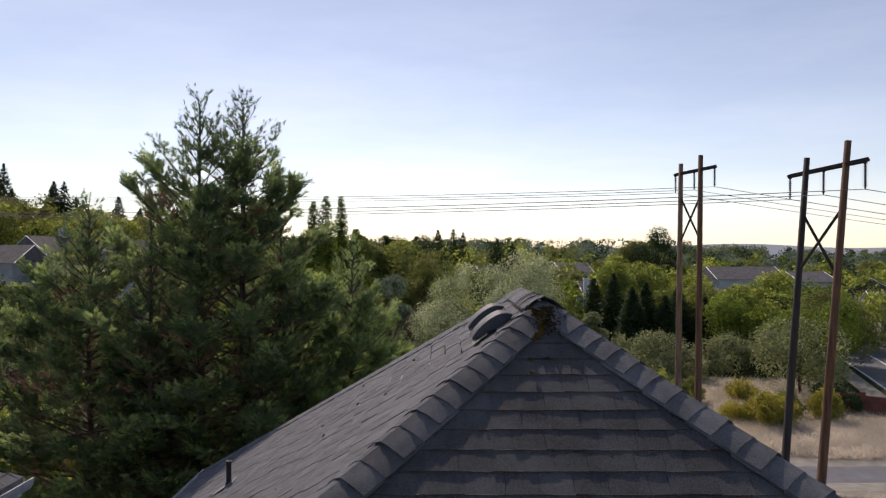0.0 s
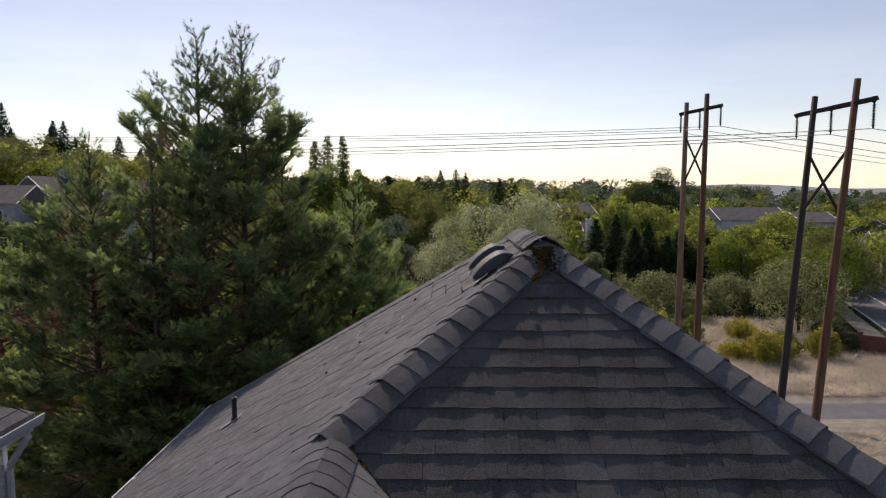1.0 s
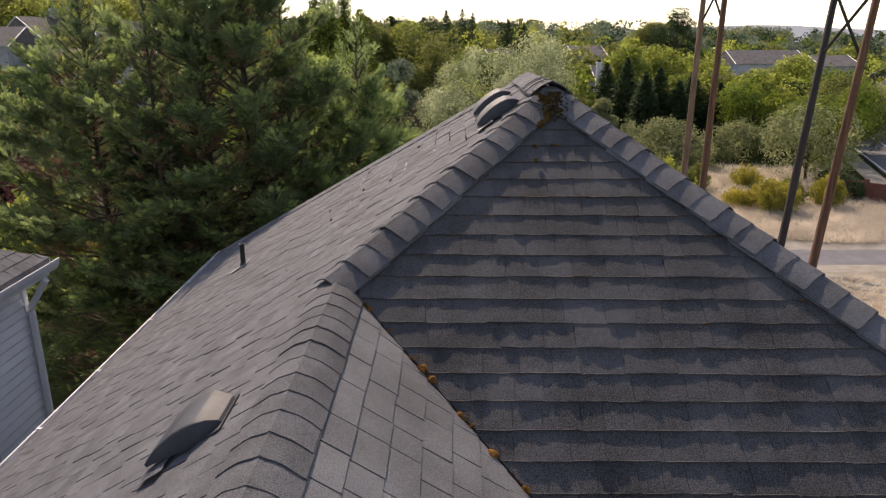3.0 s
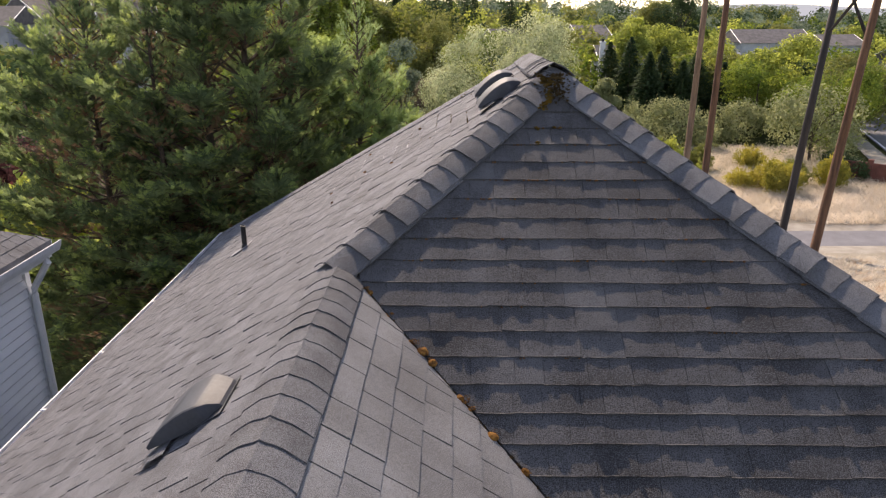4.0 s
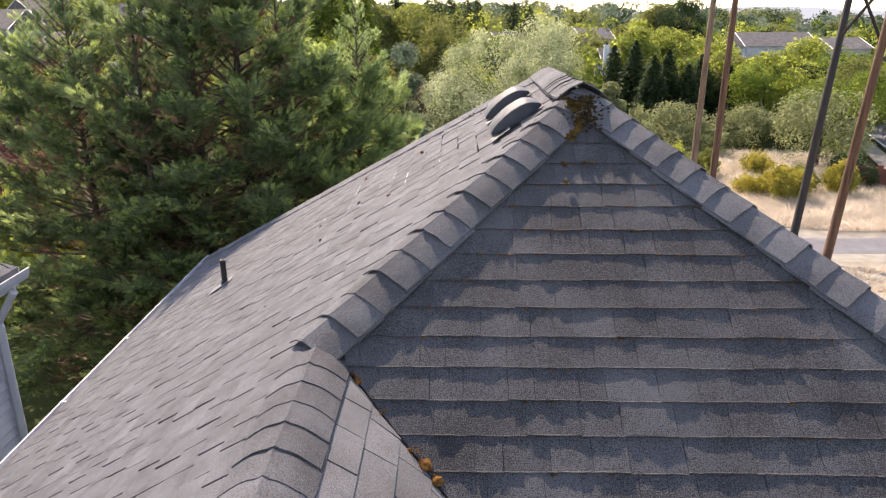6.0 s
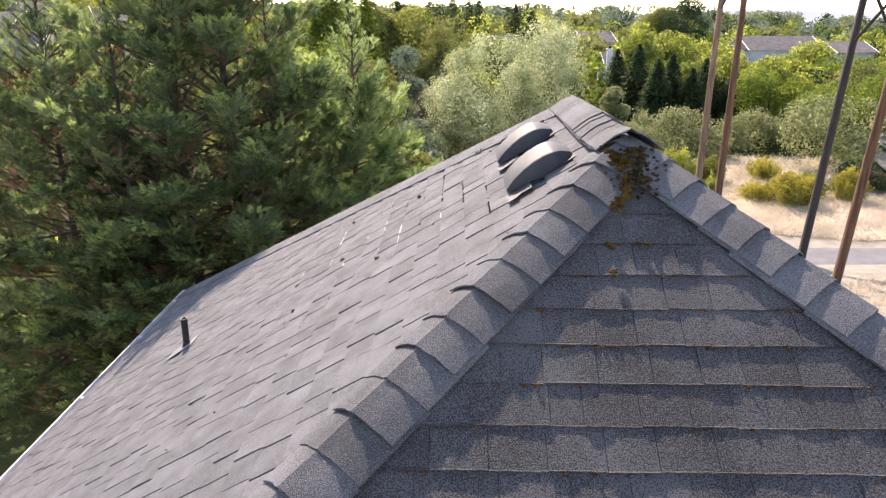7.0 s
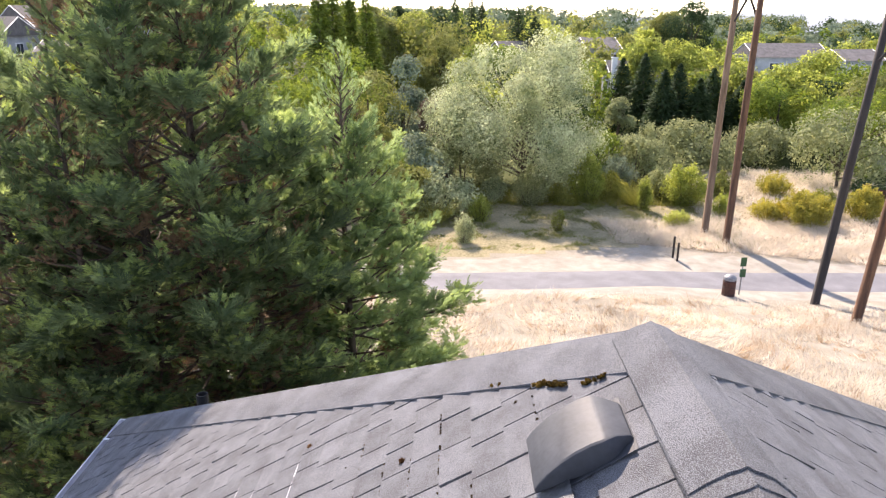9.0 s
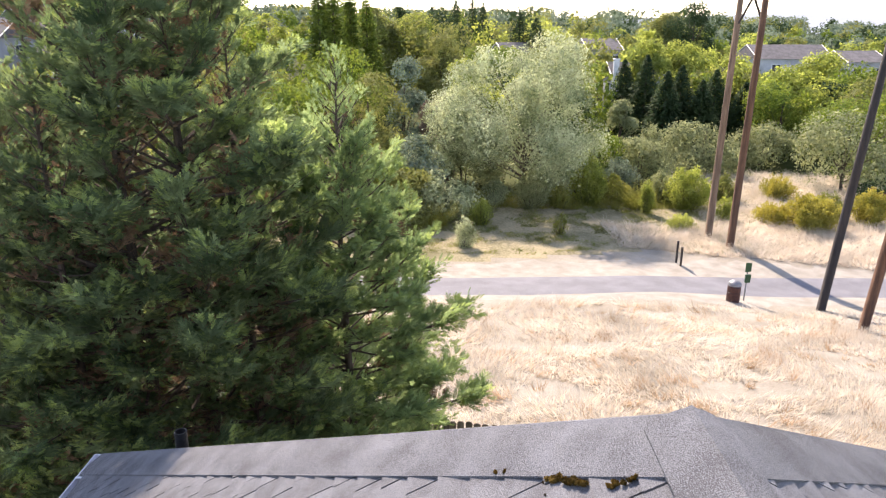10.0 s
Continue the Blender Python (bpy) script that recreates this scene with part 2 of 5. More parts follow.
def tubes(paths, sides=7):
    """Tapered tubes: each path is a list of (point, radius). Returns verts and quads."""
    V, F = [], []
    for path in paths:
        base = len(V)
        for i, (p, r) in enumerate(path):
            p = Vector(p)
            a = Vector(path[max(i - 1, 0)][0])
            b = Vector(path[min(i + 1, len(path) - 1)][0])
            d = (b - a).normalized()
            u = d.cross(Vector((0.31, 0.17, 0.93) if abs(d.z) < 0.9 else (1, 0, 0))).normalized()
            w = d.cross(u)
            for k in range(sides):
                t = 2 * math.pi * k / sides
                V.append(p + (u * math.cos(t) + w * math.sin(t)) * r)
        for i in range(len(path) - 1):
            for k in range(sides):
                q = base + i * sides
                F.append((q + k, q + (k + 1) % sides, q + sides + (k + 1) % sides, q + sides + k))
        for end in (0, len(path) - 1):
            c = len(V)
            V.append(Vector(path[end][0]))
            for k in range(sides):
                q = base + end * sides
                F.append((c, q + k, q + (k + 1) % sides, q + (k + 1) % sides))
    return [tuple(v) for v in V], F


def tube_mesh(name, paths, mat, sides=7):
    if isinstance(paths[0], tuple):
        paths = [paths]
    V, F = tubes(paths, sides)
    me = bpy.data.meshes.new(name)
    me.from_pydata(V, [], [tuple(dict.fromkeys(f)) for f in F])
    for p in me.polygons:
        p.use_smooth = True
    me.materials.append(mat)
    return me


def empty(name, at, label, category, group="", kind=""):
    ob = new(name)
    ob.matrix_basis = at
    return tagged(ob, label, category, group, kind)


# ---- the lie of the land ----
GY = [-400, 8, 15, 21.5, 25.6, 29.2, 32, 33, 36, 41, 45, 64, 160, 640, 4000]
GZ = [3.2, 3.2, 2.9, 2.0, 1.25, 0.55, 0.0, -0.1, -0.35, -0.52, -0.6, -0.65, -1.5, -9.0, -95.0]


def land(x, y):
    x, y = np.asarray(x, float), np.asarray(y, float)
    z = np.interp(y, GY, GZ)
    z = z - 0.08 * np.clip(x - 10, 0, 6.5) * np.clip((38.5 - y) / 4, 0, 1)
    far = np.clip((y - 32) / 64, 0, 1)
    z = z + far * np.clip((-x - 15 - 0.05 * y) * 0.16, 0, 26)
    return z


def landz(x, y):
    return float(land(x, y))


xs = np.concatenate([-np.geomspace(4200, 60, 26), np.linspace(-58, 78, 170), np.geomspace(80, 4200, 26)])
ys = np.concatenate([-np.geomspace(400, 20, 8), np.linspace(-18, 72, 120), np.geomspace(73, 4300, 40)])
gx, gy = np.meshgrid(xs, ys)
rng = np.random.default_rng(3)
gzz = land(gx, gy) + (rng.random(gx.shape) - 0.5) * 0.05 * ((gy > 12) & (gy < 60))
onpath = (gy > 30.0) & (gy < 37.5)
gzz = np.where(onpath, land(gx, gy), gzz)
idx = np.arange(gx.size).reshape(gx.shape)
quads = np.stack([idx[:-1, :-1], idx[:-1, 1:], idx[1:, 1:], idx[1:, :-1]], -1).reshape(-1, 4)

FIELD = material("dry_field", (0.24, 0.214, 0.168), (0.36, 0.328, 0.274), rough=0.95, scale=0.55, bump=0.6, fine=14, big=0.4, dist=0.05, spec=0.1)
WOODFLOOR = material("dark_green_ground", (0.03, 0.045, 0.016), (0.09, 0.1, 0.04), rough=0.95, scale=0.4, bump=0.5, fine=8, spec=0.05)
ground_me = mesh_of("ground", np.stack([gx, gy, gzz], -1).reshape(-1, 3), quads, FIELD, smooth=True)
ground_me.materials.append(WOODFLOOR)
ground_me.materials.append(material("mown_bank", (0.15, 0.14, 0.075), (0.36, 0.31, 0.2), rough=0.95, scale=0.5, bump=0.5, fine=9, big=0.4, dist=0.05, spec=0.1))
cx = gx[:-1, :-1].ravel()
cy = gy[:-1, :-1].ravel()
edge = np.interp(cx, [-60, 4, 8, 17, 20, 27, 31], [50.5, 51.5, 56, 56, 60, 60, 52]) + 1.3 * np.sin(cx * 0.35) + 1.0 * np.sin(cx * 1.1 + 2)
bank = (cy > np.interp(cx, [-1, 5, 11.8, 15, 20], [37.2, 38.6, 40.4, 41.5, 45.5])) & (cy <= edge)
# Dark green past the wood edge, round the house and under the cypress clump.
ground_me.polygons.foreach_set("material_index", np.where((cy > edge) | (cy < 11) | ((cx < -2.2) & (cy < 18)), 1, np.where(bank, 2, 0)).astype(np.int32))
put("ground", ground_me, None, "dry straw-coloured field sloping down to a path", "ground", kind="structure")


def strip(name, near, far, x0, x1, lift, mat, label, cat, n=90, ragged=0.0, seed=1):
    r = np.random.default_rng(seed)
    X = np.linspace(x0, x1, n)
    a = np.interp(X, *near) + (r.random(n) - 0.5) * ragged
    b = np.interp(X, *far) + (r.random(n) - 0.5) * ragged
    rows = []
    for k in range(7):
        Y = a + (b - a) * k / 6
        rows.append(np.stack([X, Y, land(X, Y) + lift * (1 if 0 < k < 6 else -0.5)], -1))
    V = np.concatenate(rows)
    F = [(k * n + i, k * n + i + 1, (k + 1) * n + i + 1, (k + 1) * n + i) for k in range(6) for i in range(n - 1)]
    return put(name, mesh_of(name, V, F, mat, smooth=True), None, label, cat, kind="structure")


strip("path_verge", ([-60, 0, 6, 13, 21, 60], [30.0, 30.4, 30.9, 31.6, 32.4, 33.0]), ([-60, -1, 3.3, 9.9, 12.4, 16, 18.8, 23, 60], [37.0, 37.3, 38.2, 39.7, 39.2, 39.3, 38.4, 38.0, 38.2]), -60, 60, 0.035, SAND,
      "pale sandy gravel verge along the asphalt path", "verge", ragged=0.6)
strip("path", ([-60, 0, 6, 12.5, 17, 21, 60], [31.0, 31.3, 31.9, 32.9, 33.5, 33.7, 34.3]), ([-60, 0, 6, 15, 22, 60], [35.0, 35.25, 35.8, 36.75, 36.9, 37.3]), -60, 60, 0.07, ASPHALT,
      "grey asphalt footpath crossing the dry field", "path", ragged=0.08)

# ---- the house under the camera ----
T, T2 = 0.691, 0.661
C, S = 1 / math.hypot(1, T), T / math.hypot(1, T)
C2, S2 = 1 / math.hypot(1, T2), T2 / math.hypot(1, T2)
JZ = 10.7
EX = 0.1384
EAVE = 2.6
K = T / T2
AY, BY, FY = 1.2 * K, 2.63, 6.16
FARK = (FY - BY) / (1.2 + EAVE)
WEST = dict(o=(0, 0, JZ), h=(0, 1, 0), up=(C, 0, S), n=(-S, 0, C), c=C,
            lo=lambda d: d * K + 0.06 if d > -1e-9 else -6.0, hi=lambda d: BY + (1.2 - d) * FARK - 0.24, d0=-EAVE, d1=1.13)
NEAR = dict(o=(0, 0, JZ), h=(1, 0, 0), up=(0, C2, S2), n=(0, -S2, C2), c=C2,
            lo=lambda d: d / K + 0.06 if d > 0 else -d / K + 0.008, hi=lambda d: 2.34 - d / K, d0=-EAVE * K, d1=AY)
WING = dict(o=(0, 0, JZ), h=(0, 1, 0), up=(-C, 0, S), n=(S, 0, C), c=C,
            lo=lambda d: -6.0, hi=lambda d: d * K - 0.014, d0=-EAVE, d1=-0.05)
EAST = dict(o=(2.4, 0, JZ), h=(0, 1, 0), up=(-C, 0, S), n=(S, 0, C), c=C,
            lo=lambda d: d * K, hi=lambda d: BY + (1.2 - d) * FARK - 0.24, d0=-EAVE, d1=1.13)
house = empty("house", pose(0, 0, 0), "two-storey house with a weathered dark grey asphalt shingle hip roof", "house")
A = Vector((1.2, AY, JZ + 1.2 * T))
B = Vector((1.2, BY, JZ + 1.2 * T))
J = Vector((0, 0, JZ))
FW = Vector((-EAVE, FY, JZ - EAVE * T))
FE = Vector((2.4 + EAVE, FW.y, FW.z))
NE = Vector((2.4 + EAVE, -EAVE * K, FW.z))
NV = Vector((EAVE, -EAVE * K, FW.z))
WS, WG, WR = Vector((-EAVE, -6, FW.z)), Vector((0, -6, JZ)), Vector((EAVE, -6, FW.z))


def slope_point(s, u, d, off=0.0):
    o, h, up, n = (Vector(s[k]) for k in ("o", "h", "up", "n"))
    return o + h * u + up * (d / s["c"]) + n * off


def deck(name, pts):
    bm = bmesh.new()
    top = [bm.verts.new(p) for p in pts]
    low = [bm.verts.new(Vector(p) - Vector((0, 0, 0.16))) for p in pts]
    bm.faces.new(top)
    bm.faces.new(low[::-1])
    for i in range(len(pts)):
        k = (i + 1) % len(pts)
        bm.faces.new((top[i], low[i], low[k], top[k]))
    bmesh.ops.recalc_face_normals(bm, faces=bm.faces)
    return part(name, bm, FELT, house)


sl_west = deck("roof_slope", [WS, WG, J, A, B, FW])
sl_near = deck("roof_slope", [J, NV, NE, A])
sl_wing = deck("roof_slope", [WG, WR, NV, J])
sl_east = deck("roof_slope", [A, NE, FE, B])
deck("roof_slope", [B, FE, FW])

PIECE = {}


def butt(r, w, th, ragged):
    """Heights along a shingle's lower edge: (place from 0 to 1, thickness, set back)."""
    if not ragged:
        return [(0.0, th, r.uniform(-0.002, 0.002)), (1.0, th, r.uniform(-0.002, 0.002))]
    n = max(3, int(w / 0.011))
    out = []
    left, level = 0, 1.0
    for i in range(n + 1):
        if left <= 0:
            left, level = r.randint(2, 7), r.choice((0.7, 0.85, 0.95, 1.0, 1.1, 1.3))
        left -= 1
        out.append((i / n, th * (level + r.gauss(0, 0.05)), r.uniform(-0.0015, 0.0015)))
    return out


def shingle_shape(r, p0, p1, q1, q0, n, up, th, z0, z1, ragged):
    """One shingle: lower edge p0 p1, upper edge q0 q1 on the deck; n is outwards."""
    edge = butt(r, (p1 - p0).length, th, ragged)
    V = [p0 + n * z0, p1 + n * z0, q1 + n * (z1 - 0.006), q0 + n * (z1 - 0.006), q1 + n * z1, q0 + n * z1]
    for f, h, s in edge:
        V.append(p0.lerp(p1, f) + up * s + n * h)
    k = len(edge)
    last = 6 + k - 1
    half = k // 2
    F = [(0, 3, 2, 1), (2, 3, 5, 4)]
    for i in range(k - 1):
        F.append((6 + i + 1, 6 + i, 0 if i < half else 1))
    F.append((6 + half, 0, 1))
    if not ragged:
        return V, F + [(6, last, 4, 5), (1, 2, 4, last), (3, 0, 6, 5)]
    # a curled lip along the edge, then the flat of the shingle
    b = len(V)
    for p, q in ((p0, q0), (p1, q1)):
        V.append(p.lerp(q, 0.035) + n * (z1 + (th - z1) * 0.4))
    for i in range(k - 1):
        F.append((6 + i, 6 + i + 1, b if i < half else b + 1))
    F += [(6 + half, b + 1, b), (b, b + 1, 4, 5), (1, 2, 4, b + 1, last), (3, 0, 6, b, 5)]
    return V, F


def shingle_mesh(w, th, gap, ragged, k, mat):
    th = round(th, 3)
    key = (w, th, gap, k, mat.name)
    if key not in PIECE:
        r = random.Random(int(w * 1000) * 7 + int(th * 10000) + k * 977)
        up = EX + 0.03
        V, F = shingle_shape(r, Vector((gap, 0, 0)), Vector((w - gap, 0, 0)), Vector((w - gap, up, 0)), Vector((gap, up, 0)), Vector((0, 0, 1)), Vector((0, 1, 0)), 0.004 + th, -0.004, 0.0, ragged)
        me = bpy.data.meshes.new("shingle")
        me.from_pydata([tuple(p) for p in V], [], F)
        me.materials.append(mat)
        PIECE[key] = me
    return PIECE[key]


def lay(slope, owner, seed, widths, thick, single, gap=0.0025, ragged=False, base=0.008, mats=(SHINGLE, SHINGLE_REST)):
    """Course upon course of shingles; those inside the stretch single(u, d) are objects of their own."""
    r = random.Random(seed)
    o, h, up, n = (Vector(slope[k]) for k in ("o", "h", "up", "n"))
    flip = h.cross(up).dot(n) < 0
    V, F = [], []
    count = 0
    co = slope["c"]
    k0 = math.floor((slope["d0"] / co) / EX)
    k1 = math.ceil((slope["d1"] / co) / EX)
    for k in range(k0, k1):
        v = k * EX
        d = max(v, slope["d0"] / co - 0.03) * co
        du = min((v + EX + 0.03) * co, slope["d1"] - 0.004)
        if d < -1e-6 < 0 < du and slope is WEST:
            du = 0.0
        if du <= d:
            continue
        l0, l1, h0, h1 = slope["lo"](d), slope["lo"](du - 1e-4), slope["hi"](d), slope["hi"](du)
        u = min(l0, l1) - r.uniform(0, widths[-1])
        while u < max(h0, h1):
            w = r.choice(widths)
            th = r.choice(thick) * (1 + (min(1, max(0, 0.25 - d)) * 1.15 - 0.4) * ragged)
            a0, b0 = min(max(u, l0), h0), max(min(u + w, h0), l0)
            a1, b1 = min(max(u, l1), h1), max(min(u + w, h1), l1)
            if b0 - a0 > 0.012 or b1 - a1 > 0.012:
                whole = abs(b0 - a0 - w) < 1e-6 and abs(b1 - a1 - w) < 1e-6 and abs(d - v * co) < 1e-6 and abs(du - (v + EX + 0.03) * co) < 1e-6
                jit, tip = r.uniform(-0.003, 0.003), r.uniform(-0.001, 0.0015)
                if whole and single(u, d) and count < 260:
                    m = Matrix((h if not flip else -h, up, n)).transposed().to_4x4()
                    m.translation = o + h * (u if not flip else u + w) + up * (v + jit) + n * (tip + 0.004)
                    put("shingle", shingle_mesh(w, th, gap, ragged, r.randrange(3), mats[0]), owner, at=m)
                    count += 1
                else:
                    g = min(gap, max(b0 - a0, 0.0) / 3, max(b1 - a1, 0.0) / 3)
                    ends = [o + h * (a0 + g) + up * (d / co + jit), o + h * (b0 - g) + up * (d / co + jit), o + h * (b1 - g) + up * (du / co), o + h * (a1 + g) + up * (du / co)]
                    if b0 - a0 < 0.01:
                        ends[1] = ends[0] + h * 0.002
                    VV, FF = shingle_shape(r, *ends, n, up, base + th + tip, 0.0, base / 2, ragged)
                    q = len(V)
                    V += VV
                    F += [tuple(q + i for i in (f[::-1] if flip else f)) for f in FF]
            u += w
    me = bpy.data.meshes.new("shingles")
    me.from_pydata([tuple(p) for p in V], [], F)
    me.materials.append(mats[1])
    put("shingles", me, owner, "courses of dark grey asphalt shingles", kind="stuff")


THICK = (0.003, 0.004, 0.005, 0.0062)
THIN = (0.007, 0.009, 0.011)
FLAT = (0.003, 0.004, 0.006)


def cap_mesh(axis, s1, s2, length, wide, lowlift, seed, base=0.012, round_off=0.018, arch=0.012, skew=0.0):
    """One bent cap: axis points up the line, s1 and s2 down the two sides. Its butt is at the origin."""
    r = random.Random(seed)
    axis, s1, s2 = axis.normalized(), s1.normalized(), s2.normalized()
    up = -(s1 + s2).normalized()
    st = [-1, -0.74, -0.5, -0.3, -0.14, 0, 0.14, 0.3, 0.5, 0.74, 1]
    rows = []
    for along, lift in ((0.0, lowlift), (length * 0.5, lowlift * 0.48), (length, 0.0)):
        for thick in (0.007, 0.0):
            row = []
            for w in st:
                side = s1 if w < 0 else s2
                dome = math.exp(-(w / 0.34) ** 2)
                p = side * (abs(w) * wide) + axis * (along + (0 if along else r.uniform(-0.003, 0.003)))
                p += up * (lift * (0.86 + 0.14 * (1 - w * w)) + thick - round_off * dome + arch * (1 - abs(w)) + base - skew * w)
                row.append(p)
            rows.append(row)
    n = len(st)
    V = [tuple(p) for row in rows for p in row]
    F = []
    for a, b in ((0, 2), (2, 4)):
        for i in range(n - 1):
            F.append((a * n + i, a * n + i + 1, b * n + i + 1, b * n + i))
            F.append(((a + 1) * n + i, (b + 1) * n + i, (b + 1) * n + i + 1, (a + 1) * n + i + 1))
        for i in (0, n - 1):
            F.append((a * n + i, b * n + i, (b + 1) * n + i, (a + 1) * n + i))
    for i in range(n - 1):
        F.append((i, n + i, n + i + 1, i + 1))
    me = mesh_of("cap", V, F, CAP)
    me.polygons.foreach_set("use_smooth", np.ones(len(me.polygons), dtype=bool))
    me.set_sharp_from_angle(angle=radians(40))
    return me


def cap_line(low, high, na, nb, step, owner, wide=0.16, lift=0.02, start=0.0, seed=1, stop=0.0, base=0.011, round_off=0.02, arch=0.03, skew=0.0):
    axis = (high - low).normalized()
    s1, s2 = axis.cross(Vector(na)), axis.cross(Vector(nb))
    s1, s2 = (s if s.z < 0 or abs(s.z) < 1e-6 else -s for s in (s1, s2))
    kinds = [cap_mesh(axis, s1, s2, step * 2.0, wide * k, lift * q, seed + i, base, round_off, arch, skew) for i, (k, q) in enumerate(((1.0, 1.0), (1.03, 0.85), (0.97, 1.15), (1.0, 1.25)))]
    r = random.Random(seed)
    total = (high - low).length - stop
    t = start
    while t < total - step * 0.4:
        p = low + axis * t
        if t + step * 2.0 > total:
            me = cap_mesh(axis, s1, s2, max(total - t, 0.05), wide, lift, seed + 9, base, round_off, arch, skew)
        else:
            me = r.choice(kinds)
        put("hip_cap", me, owner, at=Matrix.Translation(p))
        t += step * r.uniform(0.95, 1.05)


cap_line(J - (A - J).normalized() * 0.075, A, WEST["n"], NEAR["n"], 0.148, sl_near, wide=0.155, seed=11)
cap_line(NE, A, NEAR["n"], EAST["n"], 0.148, sl_near, wide=0.155, seed=12)
NFAR = tuple((FE - B).cross(FW - B).normalized())
for low, side, owner, k in ((FW, WEST["n"], sl_west, 13), (FE, EAST["n"], sl_east, 14)):
    way = B - low
    s1, s2 = (v if v.z < 0 else -v for v in (way.cross(Vector(side)), way.cross(Vector(NFAR))))
    strip_me = cap_mesh(way, s1, s2, way.length + 0.005, 0.247, 0.004, k, 0.014, 0.018)
    # the far wing is cut where the two strips meet behind the ridge end
    for v in strip_me.vertices:
        if (v.co.x + low.x - 1.2) * (low.x - 1.2) < 0:
            v.co.x = 1.2 - low.x
    put("hip_cap", strip_me, owner, "long smooth bent hip strip", at=Matrix.Translation(low))
cap_line(WG, J, WEST["n"], WING["n"], 0.135, sl_wing, wide=0.165, lift=0.009, seed=15, stop=0.05, base=0.008, round_off=0.03, arch=0.014, skew=0.004)
# main ridge: crowded short courses at its front end, then one long smooth piece
ax = Vector((0, 1, 0))
sw, se = Vector((-C, 0, -S)), Vector((C, 0, -S))
for i, (y0, ln, lift) in enumerate(((1.18, 0.4, 0.03), (1.29, 0.4, 0.026), (1.42, 0.4, 0.024), (1.545, 0.4, 0.024), (1.70, 0.4, 0.02), (1.765, 0.9, 0.024))):
    put("ridge_cap", cap_mesh(ax, sw, se, ln, 0.16, lift, 70 + i, 0.04 if i == 0 else 0.03, 0.026, 0.014), sl_west, at=Matrix.Translation((1.2, y0, A.z - 0.004)))

# walls under the eaves
bm = bmesh.new()
for lo, hi in (((-EAVE + 0.4, -5.7, 3.0), (EAVE - 0.4, 2.0, FW.z - 0.06)), ((-EAVE + 0.4, -EAVE + 0.4, 3.0), (2.0 + EAVE, FW.y - 0.4, FW.z - 0.07))):
    box_into(bm, lo, hi)
part("wall", bm, WALLPAINT, house)
bm = bmesh.new()
box_into(bm, (-EAVE + 0.02, -5.98, FW.z - 0.2), (EAVE - 0.02, 0, FW.z - 0.13))
box_into(bm, (-EAVE + 0.03, -EAVE + 0.02, FW.z - 0.205), (2.4 + EAVE - 0.02, FW.y - 0.02, FW.z - 0.135))
part("soffit", bm, WHITE, house)


def gutter_run(p, q, out):
    """A gutter along the eave from p to q; out points away from the wall."""
    p, q, out = Vector(p), Vector(q), Vector(out)
    prof = [(0.0, 0.0), (0.0, -0.11), (0.07, -0.11), (0.095, -0.06), (0.105, -0.012), (0.105, 0.0), (0.118, 0.0), (0.118, -0.014), (0.108, -0.065), (0.08, -0.125), (-0.008, -0.125), (-0.008, 0.0)]
    bm = bmesh.new()
    ends = []
    for e in (p, q):
        ends.append([bm.verts.new(e + out * a + Vector((0, 0, b))) for a, b in prof])
    n = len(prof)
    for i in range(n):
        k = (i + 1) % n
        bm.faces.new((ends[0][i], ends[0][k], ends[1][k], ends[1][i]))
    bm.faces.new(ends[0])
    bm.faces.new(ends[1][::-1])
    bmesh.ops.recalc_face_normals(bm, faces=bm.faces)
    return part("gutter", bm, GUTTER, house, "white metal eaves gutter")


GZL = FW.z - 0.045
gut = gutter_run((-EAVE - 0.005, -6, GZL), (-EAVE - 0.005, FW.y + 0.08, GZL), (-1, 0, 0))
gutter_run((-EAVE - 0.12, FW.y - 0.03, GZL - 0.001), (2.4 + EAVE + 0.08, FW.y - 0.03, GZL - 0.001), (0, 1, 0))
gutter_run((2.4 + EAVE - 0.03, -EAVE, GZL), (2.4 + EAVE - 0.03, FW.y + 0.08, GZL), (1, 0, 0))
br = box_mesh((-0.118, -0.012, -0.006), (0.03, 0.012, 0.004), 0.002).copy()
brm = bpy.data.meshes.new("bracket")
br.to_mesh(brm)
brm.materials.append(WHITE)
for y in (-2.5, -1.5, -0.4, 0.6, 1.55, 2.55, 3.75, 4.95, 5.9):
    put("bracket", brm, gut, at=Matrix.Translation((-EAVE - 0.005, y, GZL + 0.002)))


# ---- roof fittings ----
def roof_frame(s, u, d, off=0.0):
    m = Matrix((Vector(s["up"]).cross(Vector(s["n"])), Vector(s["up"]), Vector(s["n"]))).transposed().to_4x4()
    m.translation = slope_point(s, u, d, off)
    return m


